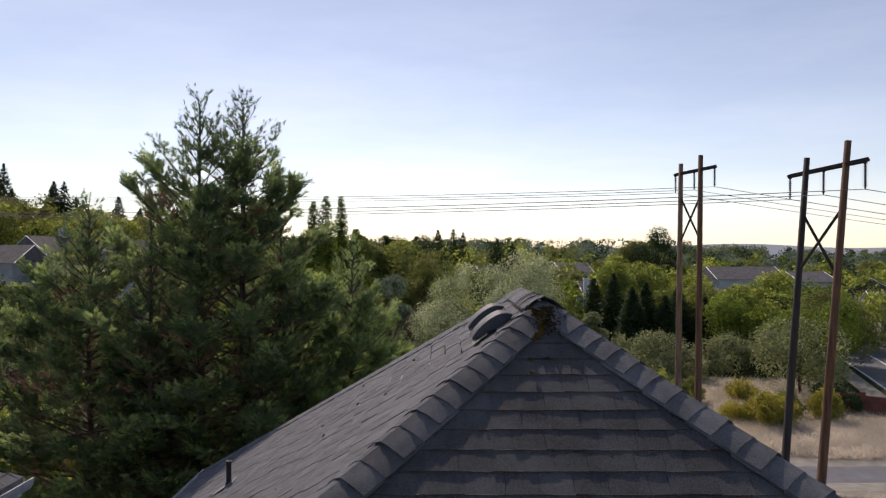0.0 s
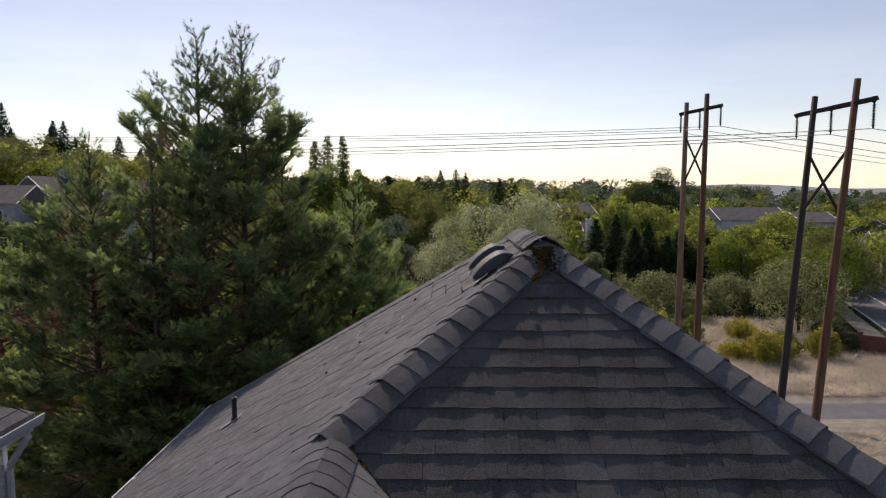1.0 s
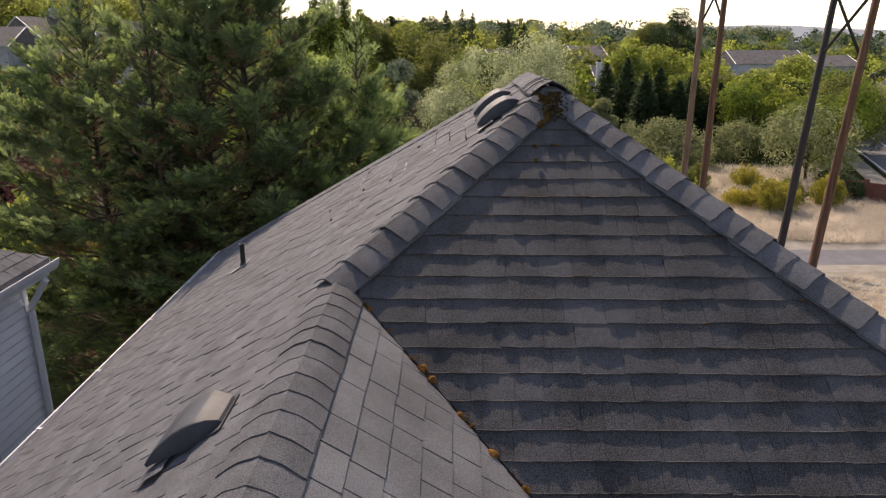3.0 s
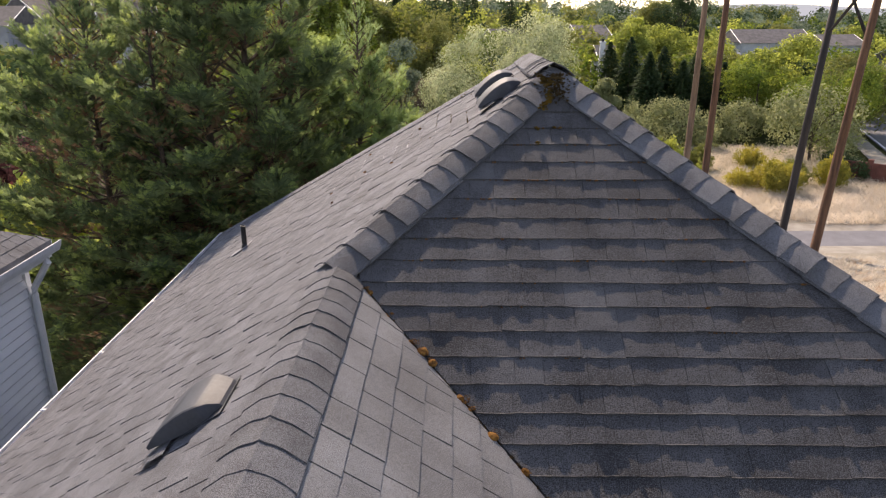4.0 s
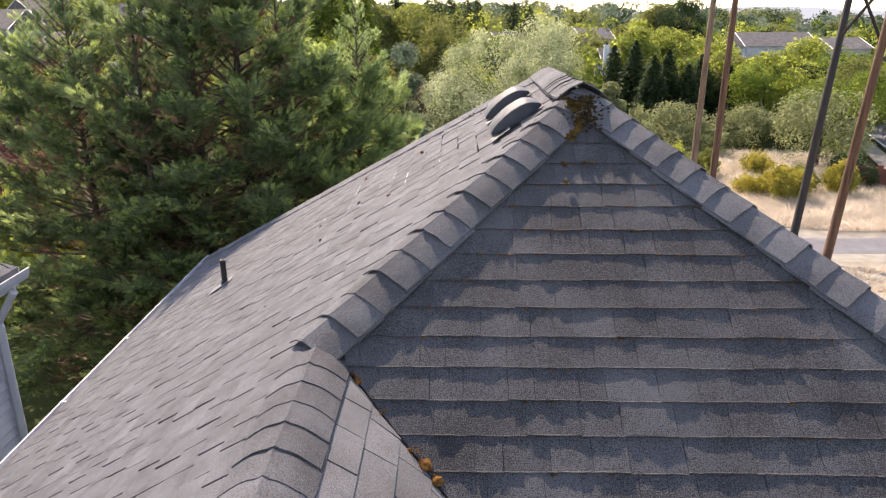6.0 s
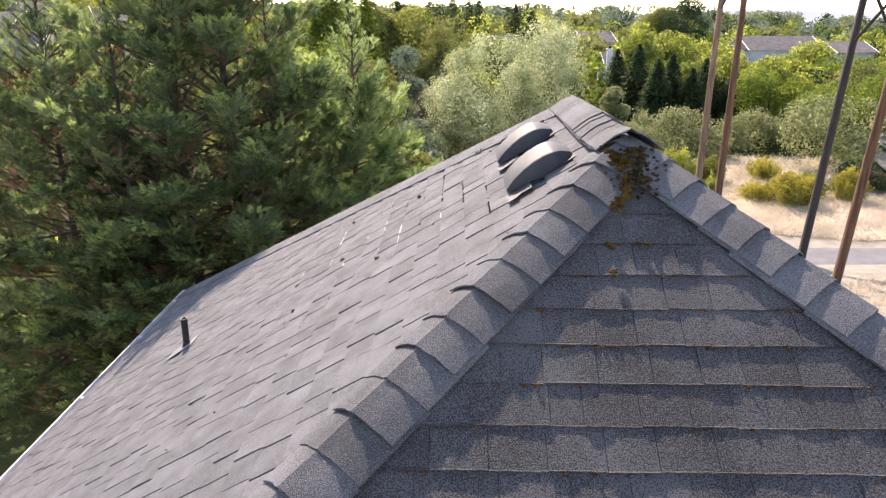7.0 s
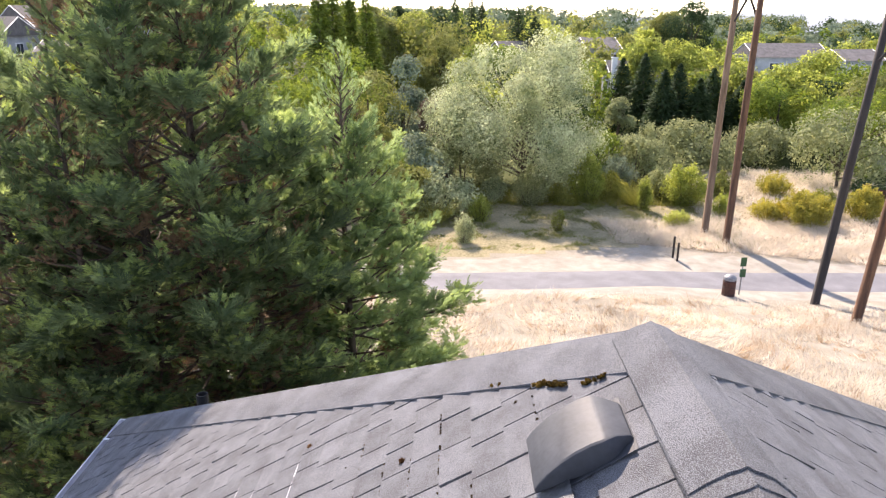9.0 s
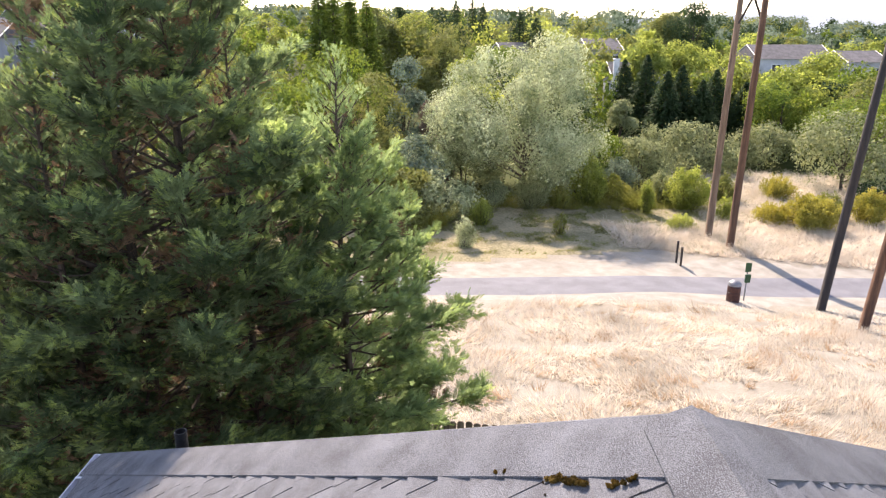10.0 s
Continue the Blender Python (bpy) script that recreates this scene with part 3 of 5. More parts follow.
def roof_vent(at, label):
    """A slant-backed box vent; local y points up the slope. It opens on its downhill end."""
    v = empty("roof_vent", at, label, "roof vent", "box vents on the roof")
    part("flange", box_mesh((-0.142, -0.162, 0.0), (0.142, 0.163, 0.003), 0.001), VENT, v)
    r = random.Random(int(at.translation.y * 100))
    bm = bmesh.new()
    rows = [[bm.verts.new((0.118 + 0.034 * i, -0.178 + 0.04 * k, 0.012 + r.uniform(0, 0.006))) for k in range(4)] for i in range(4)]
    for i in range(3):
        for k in range(3):
            bm.faces.new((rows[i][k], rows[i + 1][k], rows[i + 1][k + 1], rows[i][k + 1]))
    bmesh.ops.solidify(bm, geom=list(bm.faces), thickness=0.004)
    part("flashing", bm, LEAD, v, "crumpled bare metal flashing corner")
    prof = [(0.16, 0.004), (0.157, 0.018), (0.125, 0.05), (0.1, 0.066), (0.085, 0.072), (0.05, 0.078), (0.0, 0.08), (-0.05, 0.076), (-0.1, 0.066), (-0.135, 0.054), (-0.163, 0.041)]
    cols = [(-1.0, 0.0), (-1.0, 0.84), (-0.98, 0.95), (-0.93, 1.0), (0.93, 1.0), (0.98, 0.95), (1.0, 0.84), (1.0, 0.0)]
    bm = bmesh.new()
    grid = []
    for i, (y, z) in enumerate(prof):
        wide = 0.132 * (0.66, 0.7, 0.82, 0.95)[i] if i < 4 else 0.132
        foot = 0.004 if y > 0.0 else 0.004 - y * 0.14
        grid.append([bm.verts.new((wide * a, y, foot + (z - foot) * b)) for a, b in cols])
    for i in range(len(prof) - 1):
        for k in range(len(cols) - 1):
            bm.faces.new((grid[i][k], grid[i][k + 1], grid[i + 1][k + 1], grid[i + 1][k]))
    bm.faces.new(grid[0])
    bmesh.ops.recalc_face_normals(bm, faces=bm.faces)
    bmesh.ops.solidify(bm, geom=list(bm.faces), thickness=0.003)
    hood = part("hood", bm, VENT, v, "dark grey sheet-metal hood", smooth=True)
    hood.data.polygons.foreach_set("use_smooth", np.ones(len(hood.data.polygons), dtype=bool))
    hood.data.set_sharp_from_angle(angle=radians(24))
    bar = box_mesh((-0.0015, -0.13, 0.006), (0.0015, -0.127, 0.05))
    bar_me = bpy.data.meshes.new("screen_bar")
    bar.to_mesh(bar_me)
    bar.free()
    bar_me.materials.append(DARKSTEEL)
    for k in range(8):
        put("screen_bar", bar_me, v, at=Matrix.Translation((-0.112 + k * 0.032, 0, 0)))
    return v


roof_vent(roof_frame(WEST, 2.19, 0.9, 0.016), "dark grey metal box vent on the shingle slope beside the ridge")
roof_vent(roof_frame(WEST, 1.56, 0.905, 0.016), "dark grey metal box vent on the shingle slope beside the ridge")
roof_vent(roof_frame(WEST, -1.03, -0.39, 0.016), "dark grey metal box vent low on the shingle slope")


def vent_pipe(at, tall, r, label):
    v = empty("vent_pipe", at, label, "vent pipe")
    n = 16
    prof = [(r, -0.3), (r, tall), (r * 0.8, tall), (r * 0.8, tall - 0.15)]
    V = [(a * math.cos(2 * math.pi * k / n), a * math.sin(2 * math.pi * k / n), z) for a, z in prof for k in range(n)]
    F = [(i * n + k, i * n + (k + 1) % n, (i + 1) * n + (k + 1) % n, (i + 1) * n + k) for i in range(3) for k in range(n)]
    put("pipe", mesh_of("pipe", V, F, PIPE, smooth=False), v)
    prof = [(r * 2.0, -0.05), (r * 1.3, 0.03), (r * 1.08, 0.06), (r * 1.0, 0.055)]
    V = [(a * math.cos(2 * math.pi * k / n), a * math.sin(2 * math.pi * k / n), z) for a, z in prof for k in range(n)]
    put("boot", mesh_of("boot", V, F, PIPE, smooth=True), v)
    return v


vp = vent_pipe(Matrix.Translation(slope_point(WEST, 2.94, -1.38)), 0.23, 0.023, "black plastic vent pipe with a lead flashing on the shingle roof")
bm = bmesh.new()
box_into(bm, (-0.075, -0.15, 0.008), (0.075, 0.08, 0.013), 0.002, Matrix.Translation(-slope_point(WEST, 2.94, -1.38)) @ roof_frame(WEST, 2.94, -1.38, 0.012))
part("flashing", bm, LEAD, vp, "bright bare metal flashing")
vent_pipe(Matrix.Translation((-1.7, 5.75, 9.13)), 0.3, 0.05, "black open-topped vent pipe behind the hip")

lay(NEAR, sl_near, 21, (0.1, 0.13, 0.15, 0.17, 0.2, 0.24), THICK, lambda u, d: d > -0.75, 0.0009, True, mats=(SHINGLE_SHADED_MOSSY, SHINGLE_SHADED_MOSSY_REST))
lay(WEST, sl_west, 22, (0.14, 0.17, 0.19, 0.21), THIN, lambda u, d: d > -0.05 and u < 2.6, 0.0048)
lay(WING, sl_wing, 23, (0.15, 0.18, 0.2, 0.22, 0.26), FLAT, lambda u, d: False, 0.0036, base=0.004, mats=(SHINGLE, SHINGLE_LIT))
lay(EAST, sl_east, 24, (0.16, 0.2, 0.24, 0.3), THIN, lambda u, d: False)


# ---- leaves and trees ----
def blades(centres, along, across, length, width):
    """Pointed leaves: centre, long axis, cross axis, sizes."""
    a = along * (length[:, None] / 2)
    b = across * (width[:, None] / 2)
    V = np.stack([centres - a * 0.6 + b, centres - a * 0.6 - b, centres + a], 1).reshape(-1, 3)
    F = np.arange(len(V)).reshape(-1, 3)
    return V, F


def unit(v):
    return v / np.maximum(np.linalg.norm(v, axis=1, keepdims=True), 1e-9)


def leaf_cloud(r, clumps, per, size, aspect=0.5, droop=0.0):
    """Leaves in shells round clumps (x, y, z, radius, squash)."""
    clumps = np.asarray(clumps)
    n = len(clumps) * per
    c = np.repeat(clumps, per, axis=0)
    d = unit(r.normal(size=(n, 3)))
    rad = c[:, 3] * (0.55 + 0.5 * r.random(n) ** 0.6)
    p = c[:, :3] + d * rad[:, None] * np.stack([np.ones(n), np.ones(n), c[:, 4]], 1)
    along = unit(r.normal(size=(n, 3)) + d * 0.5 + np.array([0, 0, -droop]))
    across = unit(np.cross(along, unit(d * 0.8 + r.normal(size=(n, 3)) * 0.6)))
    s = size * (0.6 + 0.8 * r.random(n))
    return blades(p, along, across, s, s * aspect)


def crown_leaves(r, lobes, count, size, aspect=0.8, droop=0.0, bunch=14):
    """Leaves in tufts over the outer shells of rounded lobes (x, y, z, radius, squash), with a thin dark core."""
    lobes = np.asarray(lobes)
    mid = np.array([lobes[:, 0].mean(), lobes[:, 1].mean(), lobes[:, 2].min() * 0.6 + lobes[:, 2].mean() * 0.4])
    share = lobes[:, 3] ** 2 / (lobes[:, 3] ** 2).sum()
    tufts_n = max(6, count // bunch)
    c = lobes[r.choice(len(lobes), tufts_n, p=share)]
    away = unit(c[:, :3] - mid)
    d = unit(r.normal(size=(tufts_n, 3)) + away * 0.6 + np.array([0, 0, 0.3]))
    core = r.random(tufts_n) < 0.14
    rad = c[:, 3] * np.where(core, 0.5, 0.78 + 0.34 * r.random(tufts_n))
    squash = np.stack([np.ones(tufts_n), np.ones(tufts_n), c[:, 4]], 1)
    tuft = c[:, :3] + d * rad[:, None] * squash
    n = tufts_n * bunch
    dd, wide = np.repeat(d, bunch, axis=0), np.repeat(c[:, 3] * 0.21, bunch)[:, None]
    off = r.normal(size=(n, 3)) * wide
    off -= dd * (off * dd).sum(1, keepdims=True) * 0.55
    nrm = unit(dd + r.normal(size=(n, 3)) * 0.42)
    along = unit(np.cross(nrm, r.normal(size=(n, 3))) + np.array([0, 0, -droop]))
    across = unit(np.cross(nrm, along))
    s = size * (0.6 + 0.8 * r.random(n)) * np.repeat(np.where(core, 1.7, 1.0), bunch)
    return blades(np.repeat(tuft, bunch, axis=0) + off, along, across, s, s * aspect)


def clump_set(r, height, width, foot, count, radius, shape="round", lean=0.0):
    """Centres of the clumps of a crown that reaches from foot to height."""
    out = []
    for i in range(count):
        while True:
            p = r.random(3) * 2 - 1
            q = math.hypot(p[0], p[1])
            lim = {"round": math.sqrt(max(1 - p[2] ** 2, 0)), "cone": (1 - p[2]) / 2, "column": min(1, 1.2 * math.sqrt(max(1 - p[2] ** 2, 0))),
                   "spread": math.sqrt(max(1 - (p[2] * 0.6 + 0.25) ** 2 / 0.8, 0))}[shape]
            if q < lim and (q > lim * 0.45 or p[2] > 0.5 or r.random() < 0.3):
                break
        k = radius * (0.6 + 0.8 * r.random())
        z = foot + (p[2] + 1) / 2 * (height - foot - k)
        out.append((p[0] * (width / 2 - k * 0.4) + lean * z, p[1] * (width / 2 - k * 0.4), max(z, k * 0.5), k, 0.75 + 0.3 * r.random()))
    return out


def limbs_to(r, clumps, height, girth, share=0.5, stems=1):
    paths = []
    tops = []
    for s in range(stems):
        ox, oy = (r.random(2) - 0.5) * (0.25 * (stems > 1)) * height * 0.25
        top = (ox * 2.5, oy * 2.5, height * 0.72)
        tops.append(((ox, oy), top))
        mid = (ox * 1.6 + (r.random() - 0.5) * 0.05 * height, oy * 1.6 + (r.random() - 0.5) * 0.05 * height, height * 0.4)
        paths.append([((ox, oy, -0.3), girth), (((ox + mid[0]) / 2, (oy + mid[1]) / 2, height * 0.18), girth * 0.8), (mid, girth * 0.6), (top, girth * 0.2)])
    for c in clumps:
        if r.random() < share:
            (ox, oy), top = tops[int(r.random() * stems)]
            f = min(0.9, max(0.12, (c[2] / height) * 0.6))
            st = (ox + (top[0] - ox) * f, oy + (top[1] - oy) * f, height * 0.72 * f)
            md = ((st[0] + c[0]) / 2, (st[1] + c[1]) / 2, (st[2] + c[2]) / 2 + 0.05 * height * (r.random() - 0.2))
            paths.append([(st, girth * 0.35), (md, girth * 0.2), (c[:3], girth * 0.06)])
    return paths


def broad_tree(name, at, height, width, mat, seed, foot=0.15, count=40, radius=0.9, per=160, leaf=0.16, aspect=0.55, shape="round", droop=0.0,
               girth=None, stems=1, label="", category="tree", group="", bark=None):
    r = np.random.default_rng(seed)
    t = empty(name, at, label, category, group)
    cl = clump_set(r, height, width, foot * height, count, radius, shape)
    lobes = clump_set(r, height, width, foot * height, max(5, int(count * 0.42)), radius * 1.5, shape)
    V, F = crown_leaves(r, lobes, int(count * per * 1.7), leaf * 0.85, aspect * 1.45, droop)
    put("trunk", tube_mesh("trunk", limbs_to(r, cl, height, girth or 0.018 * height, stems=stems), bark or BARK, 6), t)
    put("crown", mesh_of("crown", V, F, mat), t)
    return t


def spray_template():
    """A flat feathery spray, one unit long."""
    V, F = [], []

    def tri(a, b, c):
        q = len(V)
        V.extend([a, b, c])
        F.append((q, q + 1, q + 2))
    tri((0, -0.035, 0), (0, 0.035, 0), (1.0, 0, 0.02))
    for i, p in enumerate((0.12, 0.38, 0.66)):
        ln = 0.46 * (1 - 0.55 * p)
        for sgn in (-1, 1):
            q = p + (0.06 if sgn > 0 else 0)
            tip = (q + ln * 0.85, sgn * ln * 0.72, 0.05 * (i % 2) - 0.1 * ln)
            tri((q - 0.14, 0, 0), (q + 0.22, sgn * 0.07, 0.015), tip)
    return np.array(V, float), np.array(F)


SPRAY_V, SPRAY_F = spray_template()


def place_sprays(points, ways, ups, sizes):
    x = unit(ways)
    y = unit(np.cross(ups, x))
    z = np.cross(x, y)
    m = np.stack([x, y, z], -1) * sizes[:, None, None]
    V = np.einsum("nij,kj->nki", m, SPRAY_V) + points[:, None, :]
    k = len(SPRAY_V)
    F = (SPRAY_F[None] + (np.arange(len(points)) * k)[:, None, None]).reshape(-1, 3)
    return V.reshape(-1, 3), F


def cypress(at, height, width, seed, limbs, dense, size, label, foot=0.13, category="conifer", dry=0.7, leaf=CYPRESS):
    """A tall conifer: upswept limbs, each with plumes of feathery sprays."""
    r = np.random.default_rng(seed)
    t = empty("cypress_tree", at, label, category, "tall cypress clump")
    paths = [[((0, 0, -0.5), 0.012 * height), ((0.05, 0.03, height * 0.3), 0.009 * height), ((-0.04, 0.05, height * 0.65), 0.005 * height), ((0, 0, height * 0.98), 0.001 * height)]]
    P, W, U, Z = [], [], [], []
    DP, DW, DU, DZ = [], [], [], []
    TP, TW, TU, TZ = [], [], [], []
    top = np.array([0, 0, 1.0])
    for i in range(limbs):
        f = foot + (0.99 - foot) * ((i + r.random()) / limbs) ** 0.92
        below = (1 - f) * height
        env = float(np.interp(below, (0, 1.0, 1.8, 2.6, 5.0, 9.0), (0.1, 0.64, 1.12, 1.62, 2.35, 3.0))) * width / 6.4 * min(1, 0.75 + f * 1.2)
        ang = i * 2.39996 + r.normal() * 0.35
        ln = max(0.2, env * (0.58 + 0.56 * r.random()))
        out = np.array([math.cos(ang), math.sin(ang), 0])
        side = np.cross(out, top)
        e = math.radians(-8 + 50 * f ** 1.5 + r.normal() * 10)
        z0 = f * height - 0.3 * ln * math.sin(e)

        def limb(s):
            return np.array([0, 0, z0]) + out * (s * ln * math.cos(e)) + top * (s * ln * math.sin(e) + 0.25 * ln * s * s)
        tan = unit((limb(1.0) - limb(0.7))[None])[0]
        if below > 3.0 and r.random() < 0.06:
            paths.append([(tuple(limb(0)), 0.01 + 0.008 * ln), (tuple(limb(0.5)), 0.006 + 0.004 * ln), (tuple(limb(0.8)), 0.003)])
            continue
        slim = min(1.0, max(0.35, below / 2.8))
        plumes = 1 + int(slim + ln * 5.5 * dense)
        for j in range(plumes):
            s0 = 0.8 if j == 0 else 0.27 + 0.63 * r.random() ** 0.8
            sg = 0.0 if j == 0 else (1 if j % 2 else -1) * (0.45 + 0.6 * r.random())
            ax = unit((tan * 0.85 + side * sg + top * (0.1 + 0.2 * f + r.normal() * 0.22))[None])[0]
            pl = (0.13 + 0.21 * min(ln, 2.2)) * (0.6 + 0.7 * r.random()) * (1.15 - 0.45 * s0 if j else 0.9)
            pl *= 1.4 - 0.4 * slim
            c = limb(s0)
            lat = unit(np.cross(ax, top)[None])[0]
            nrm = np.cross(lat, ax)
            k = int((7 + 33 * pl) * (0.35 + 0.65 * slim))
            s = r.random(k) ** 0.8
            fan = (r.random(k) * 2 - 1)
            wide = 0.32 * slim * pl * np.sin(np.pi * (0.12 + 0.8 * s)) * fan
            pts = c + ax * (s * pl)[:, None] + lat * wide[:, None] + nrm * (r.normal(size=k) * 0.07 * pl + 0.1 * pl * s * s)[:, None]
            ways = ax * 0.8 + lat * ((fan * 0.75 + r.normal(size=k) * 0.2) * slim)[:, None] + nrm * (0.12 + r.normal(size=k) * 0.28)[:, None]
            ups = nrm + r.normal(size=(k, 3)) * 0.45
            sz = size * (0.5 + 0.6 * r.random(k)) * (1.1 - 0.35 * s) * (0.28 + 0.82 * min(1, pl / 0.5)) * (0.45 + 0.55 * slim)
            if s0 < 0.6 and r.random() < dry:
                DP.append(pts[::3]), DW.append(ways[::3]), DU.append(ups[::3]), DZ.append(sz[::3] * 0.8)
            else:
                tip = (s > 0.68) if s0 > 0.62 and slim > 0.6 else (s > 2.0)
                P.append(pts[~tip]), W.append(ways[~tip]), U.append(ups[~tip]), Z.append(sz[~tip])
                TP.append(pts[tip]), TW.append(ways[tip]), TU.append(ups[tip]), TZ.append(sz[tip] * 0.7)
            if j % 2:
                paths.append([(tuple(limb(s0 * 0.75)), 0.007), (tuple(c + ax * pl * 0.6), 0.002)])
        paths.append([(tuple(limb(0)), 0.01 + 0.008 * ln), (tuple(limb(0.5)), 0.006 + 0.004 * ln), (tuple(limb(0.95)), 0.003)])
    n = 34
    zz = height * (0.9 + 0.1 * r.random(n))
    an = r.random(n) * 6.28
    P.append(np.stack([0 * zz, 0 * zz, zz], 1)), W.append(np.stack([np.cos(an) * 0.7, np.sin(an) * 0.7, 0.6 + 0 * an], 1))
    U.append(r.normal(size=(n, 3))), Z.append(size * (0.2 + 0.35 * (height - zz) / (0.1 * height)))
    V, F = place_sprays(np.concatenate(P), np.concatenate(W), np.concatenate(U), np.concatenate(Z))
    put("trunk", tube_mesh("trunk", paths, BARK, 4), t)
    put("crown", mesh_of("crown", V, F, leaf), t)
    V, F = place_sprays(np.concatenate(DP), np.concatenate(DW), np.concatenate(DU), np.concatenate(DZ))
    TV, TF = place_sprays(np.concatenate(TP), np.concatenate(TW), np.concatenate(TU), np.concatenate(TZ))
    put("young_growth", mesh_of("young_growth", TV, TF, CYPRESS_TIP), t, "light green feathery shoot tips")
    put("inner_growth", mesh_of("inner_growth", V, F, CYPRESS_DRY), t, "dry brown inner twigs")
    return t


def stand(x, y, turn=0.0, dz=0.0, scale=1.0):
    return pose(x, y, landz(x, y) + dz, 0, 0, turn) @ Matrix.Diagonal((scale, scale, scale, 1))


CYP = "tall dark green feathery cypress behind the roof"
cypress(stand(-4.14, 10.36), 11.75, 6.0, 31, 175, 1.1, 0.26, CYP)
cypress(stand(-3.4, 10.7), 11.85, 6.2, 32, 175, 1.1, 0.26, CYP)
cypress(stand(-4.9, 9.9), 9.6, 3.7, 35, 100, 1.2, 0.24, CYP)
cypress(stand(-2.7, 10.9), 9.5, 3.9, 36, 105, 1.2, 0.24, CYP, leaf=CYPRESS_LIT)
cypress(stand(-6.6, 11.0), 9.75, 6.4, 33, 185, 1.2, 0.26, "lower dark green cypress with browning inner twigs", dry=0.65)
cypress(stand(-1.45, 12.3), 9.0, 5.6, 34, 165, 1.35, 0.26, "lower bright green cypress beside the field", dry=0.2, leaf=CYPRESS_LIT)


# ---- the neighbouring house ----
def neighbour():
    h = empty("house", pose(0, 0, 0), "neighbouring house with pale grey lap siding and a white gutter", "house")
    x0, x1, y0, y1, z0, z1 = -12.0, -4.5, -6.0, 4.5, 3.1, 9.12
    part("wall", box_mesh((x0, y0, z0), (x1 - 0.02, y1, z1)), SIDING, h)
    # lapped boards on the wall that faces the gap
    bm = bmesh.new()
    V = [(-0.01, 0, 0), (0.036, 0, 0.002), (0.018, 0, 0.1), (-0.01, 0, 0.1)]
    ends = [[bm.verts.new((a, y, b)) for a, _, b in V] for y in (y0, y1 - 0.07)]
    for i in range(4):
        k = (i + 1) % 4
        bm.faces.new((ends[0][i], ends[0][k], ends[1][k], ends[1][i]))
    bm.faces.new(ends[0])
    bm.faces.new(ends[1][::-1])
    bmesh.ops.recalc_face_normals(bm, faces=bm.faces)
    me = bpy.data.meshes.new("board")
    bm.to_mesh(me)
    bm.free()
    me.materials.append(SIDING)
    for i in range(48):
        put("board", me, h, at=Matrix.Translation((x1 - 0.018, 0, z0 + i * 0.12)))
    part("corner_post", box_mesh((x1 - 0.06, y1 - 0.07, z0), (x1 + 0.02, y1 + 0.02, z1), 0.004), WHITE, h, "white corner trim")
    # roof: a hip with its ridge along the house
    ex, ey = x1 + 0.3, y1 + 0.11
    ez = 9.28
    bm = bmesh.new()
    k = 0.62
    half = (ex - (x0 - 0.3)) / 2
    mid = ex - half
    top = [bm.verts.new(p) for p in ((ex, -6.4, ez), (ex, ey, ez), (mid, ey - half, ez + half * k), (mid, -6.4, ez + half * k), (x0 - 0.3, ey, ez), (x0 - 0.3, -6.4, ez))]
    low = [bm.verts.new(v.co - Vector((0, 0, 0.14))) for v in top]
    for f in ((0, 1, 2, 3), (1, 4, 2), (4, 5, 3, 2)):
        bm.faces.new([top[i] for i in f])
        bm.faces.new([low[i] for i in reversed(f)])
    for a, b in ((0, 1), (1, 4), (4, 5), (5, 3), (3, 0)):
        bm.faces.new((top[a], low[a], low[b], top[b]))
    bmesh.ops.recalc_face_normals(bm, faces=bm.faces)
    roof = part("roof", bm, SHINGLE_REST, h)
    s = math.hypot(1, k)
    face = dict(o=(ex, 0, ez), h=(0, 1, 0), up=(-1 / s, 0, k / s), n=(k / s, 0, 1 / s), lo=lambda d: 1.0, hi=lambda d: ey - d, d0=0.0, d1=1.6)
    r = random.Random(5)
    V, F = [], []
    for row in range(14):
        d0, d1 = row * EX / s, (row * EX + EX + 0.03) / s
        u = 1.0 - r.random() * 0.2
        while u < ey - d0:
            w = r.choice((0.16, 0.2, 0.24))
            a0, b0, b1 = u + 0.003, min(u + w, ey - d0) - 0.003, min(u + w, ey - d1) - 0.003
            if b0 > a0 + 0.02:
                b1 = max(b1, a0 + 0.004)
                q = len(V)
                for z0_, z1_ in ((0.001, 0.0), (0.013, 0.004)):
                    for uu, dd, zz in ((a0, d0, z0_), (b0, d0, z0_), (b1, d1, z1_), (a0, d1, z1_)):
                        V.append(tuple(Vector((ex, 0, ez)) + Vector((0, 1, 0)) * uu + Vector(face["up"]) * (dd * s) + Vector(face["n"]) * zz))
                F += [tuple(q + i for i in f[::-1]) for f in ((0, 3, 2, 1), (4, 5, 6, 7), (0, 1, 5, 4), (1, 2, 6, 5), (2, 3, 7, 6), (3, 0, 4, 7))]
            u += w
    put("shingles", mesh_of("shingles", V, F, SHINGLE_REST), roof, "courses of grey shingles", kind="stuff")
    part("fascia", box_mesh((ex - 0.04, -6.4, ez - 0.2), (ex - 0.01, ey - 0.02, ez - 0.015)), WHITE, h)
    part("soffit", box_mesh((x1 - 0.02, -6.3, ez - 0.2), (ex - 0.042, ey - 0.03, ez - 0.17)), WHITE, h)
    g = gutter_run((ex - 0.005, -6.4, ez), (ex - 0.005, ey + 0.02, ez), (1, 0, 0))
    g.parent = h
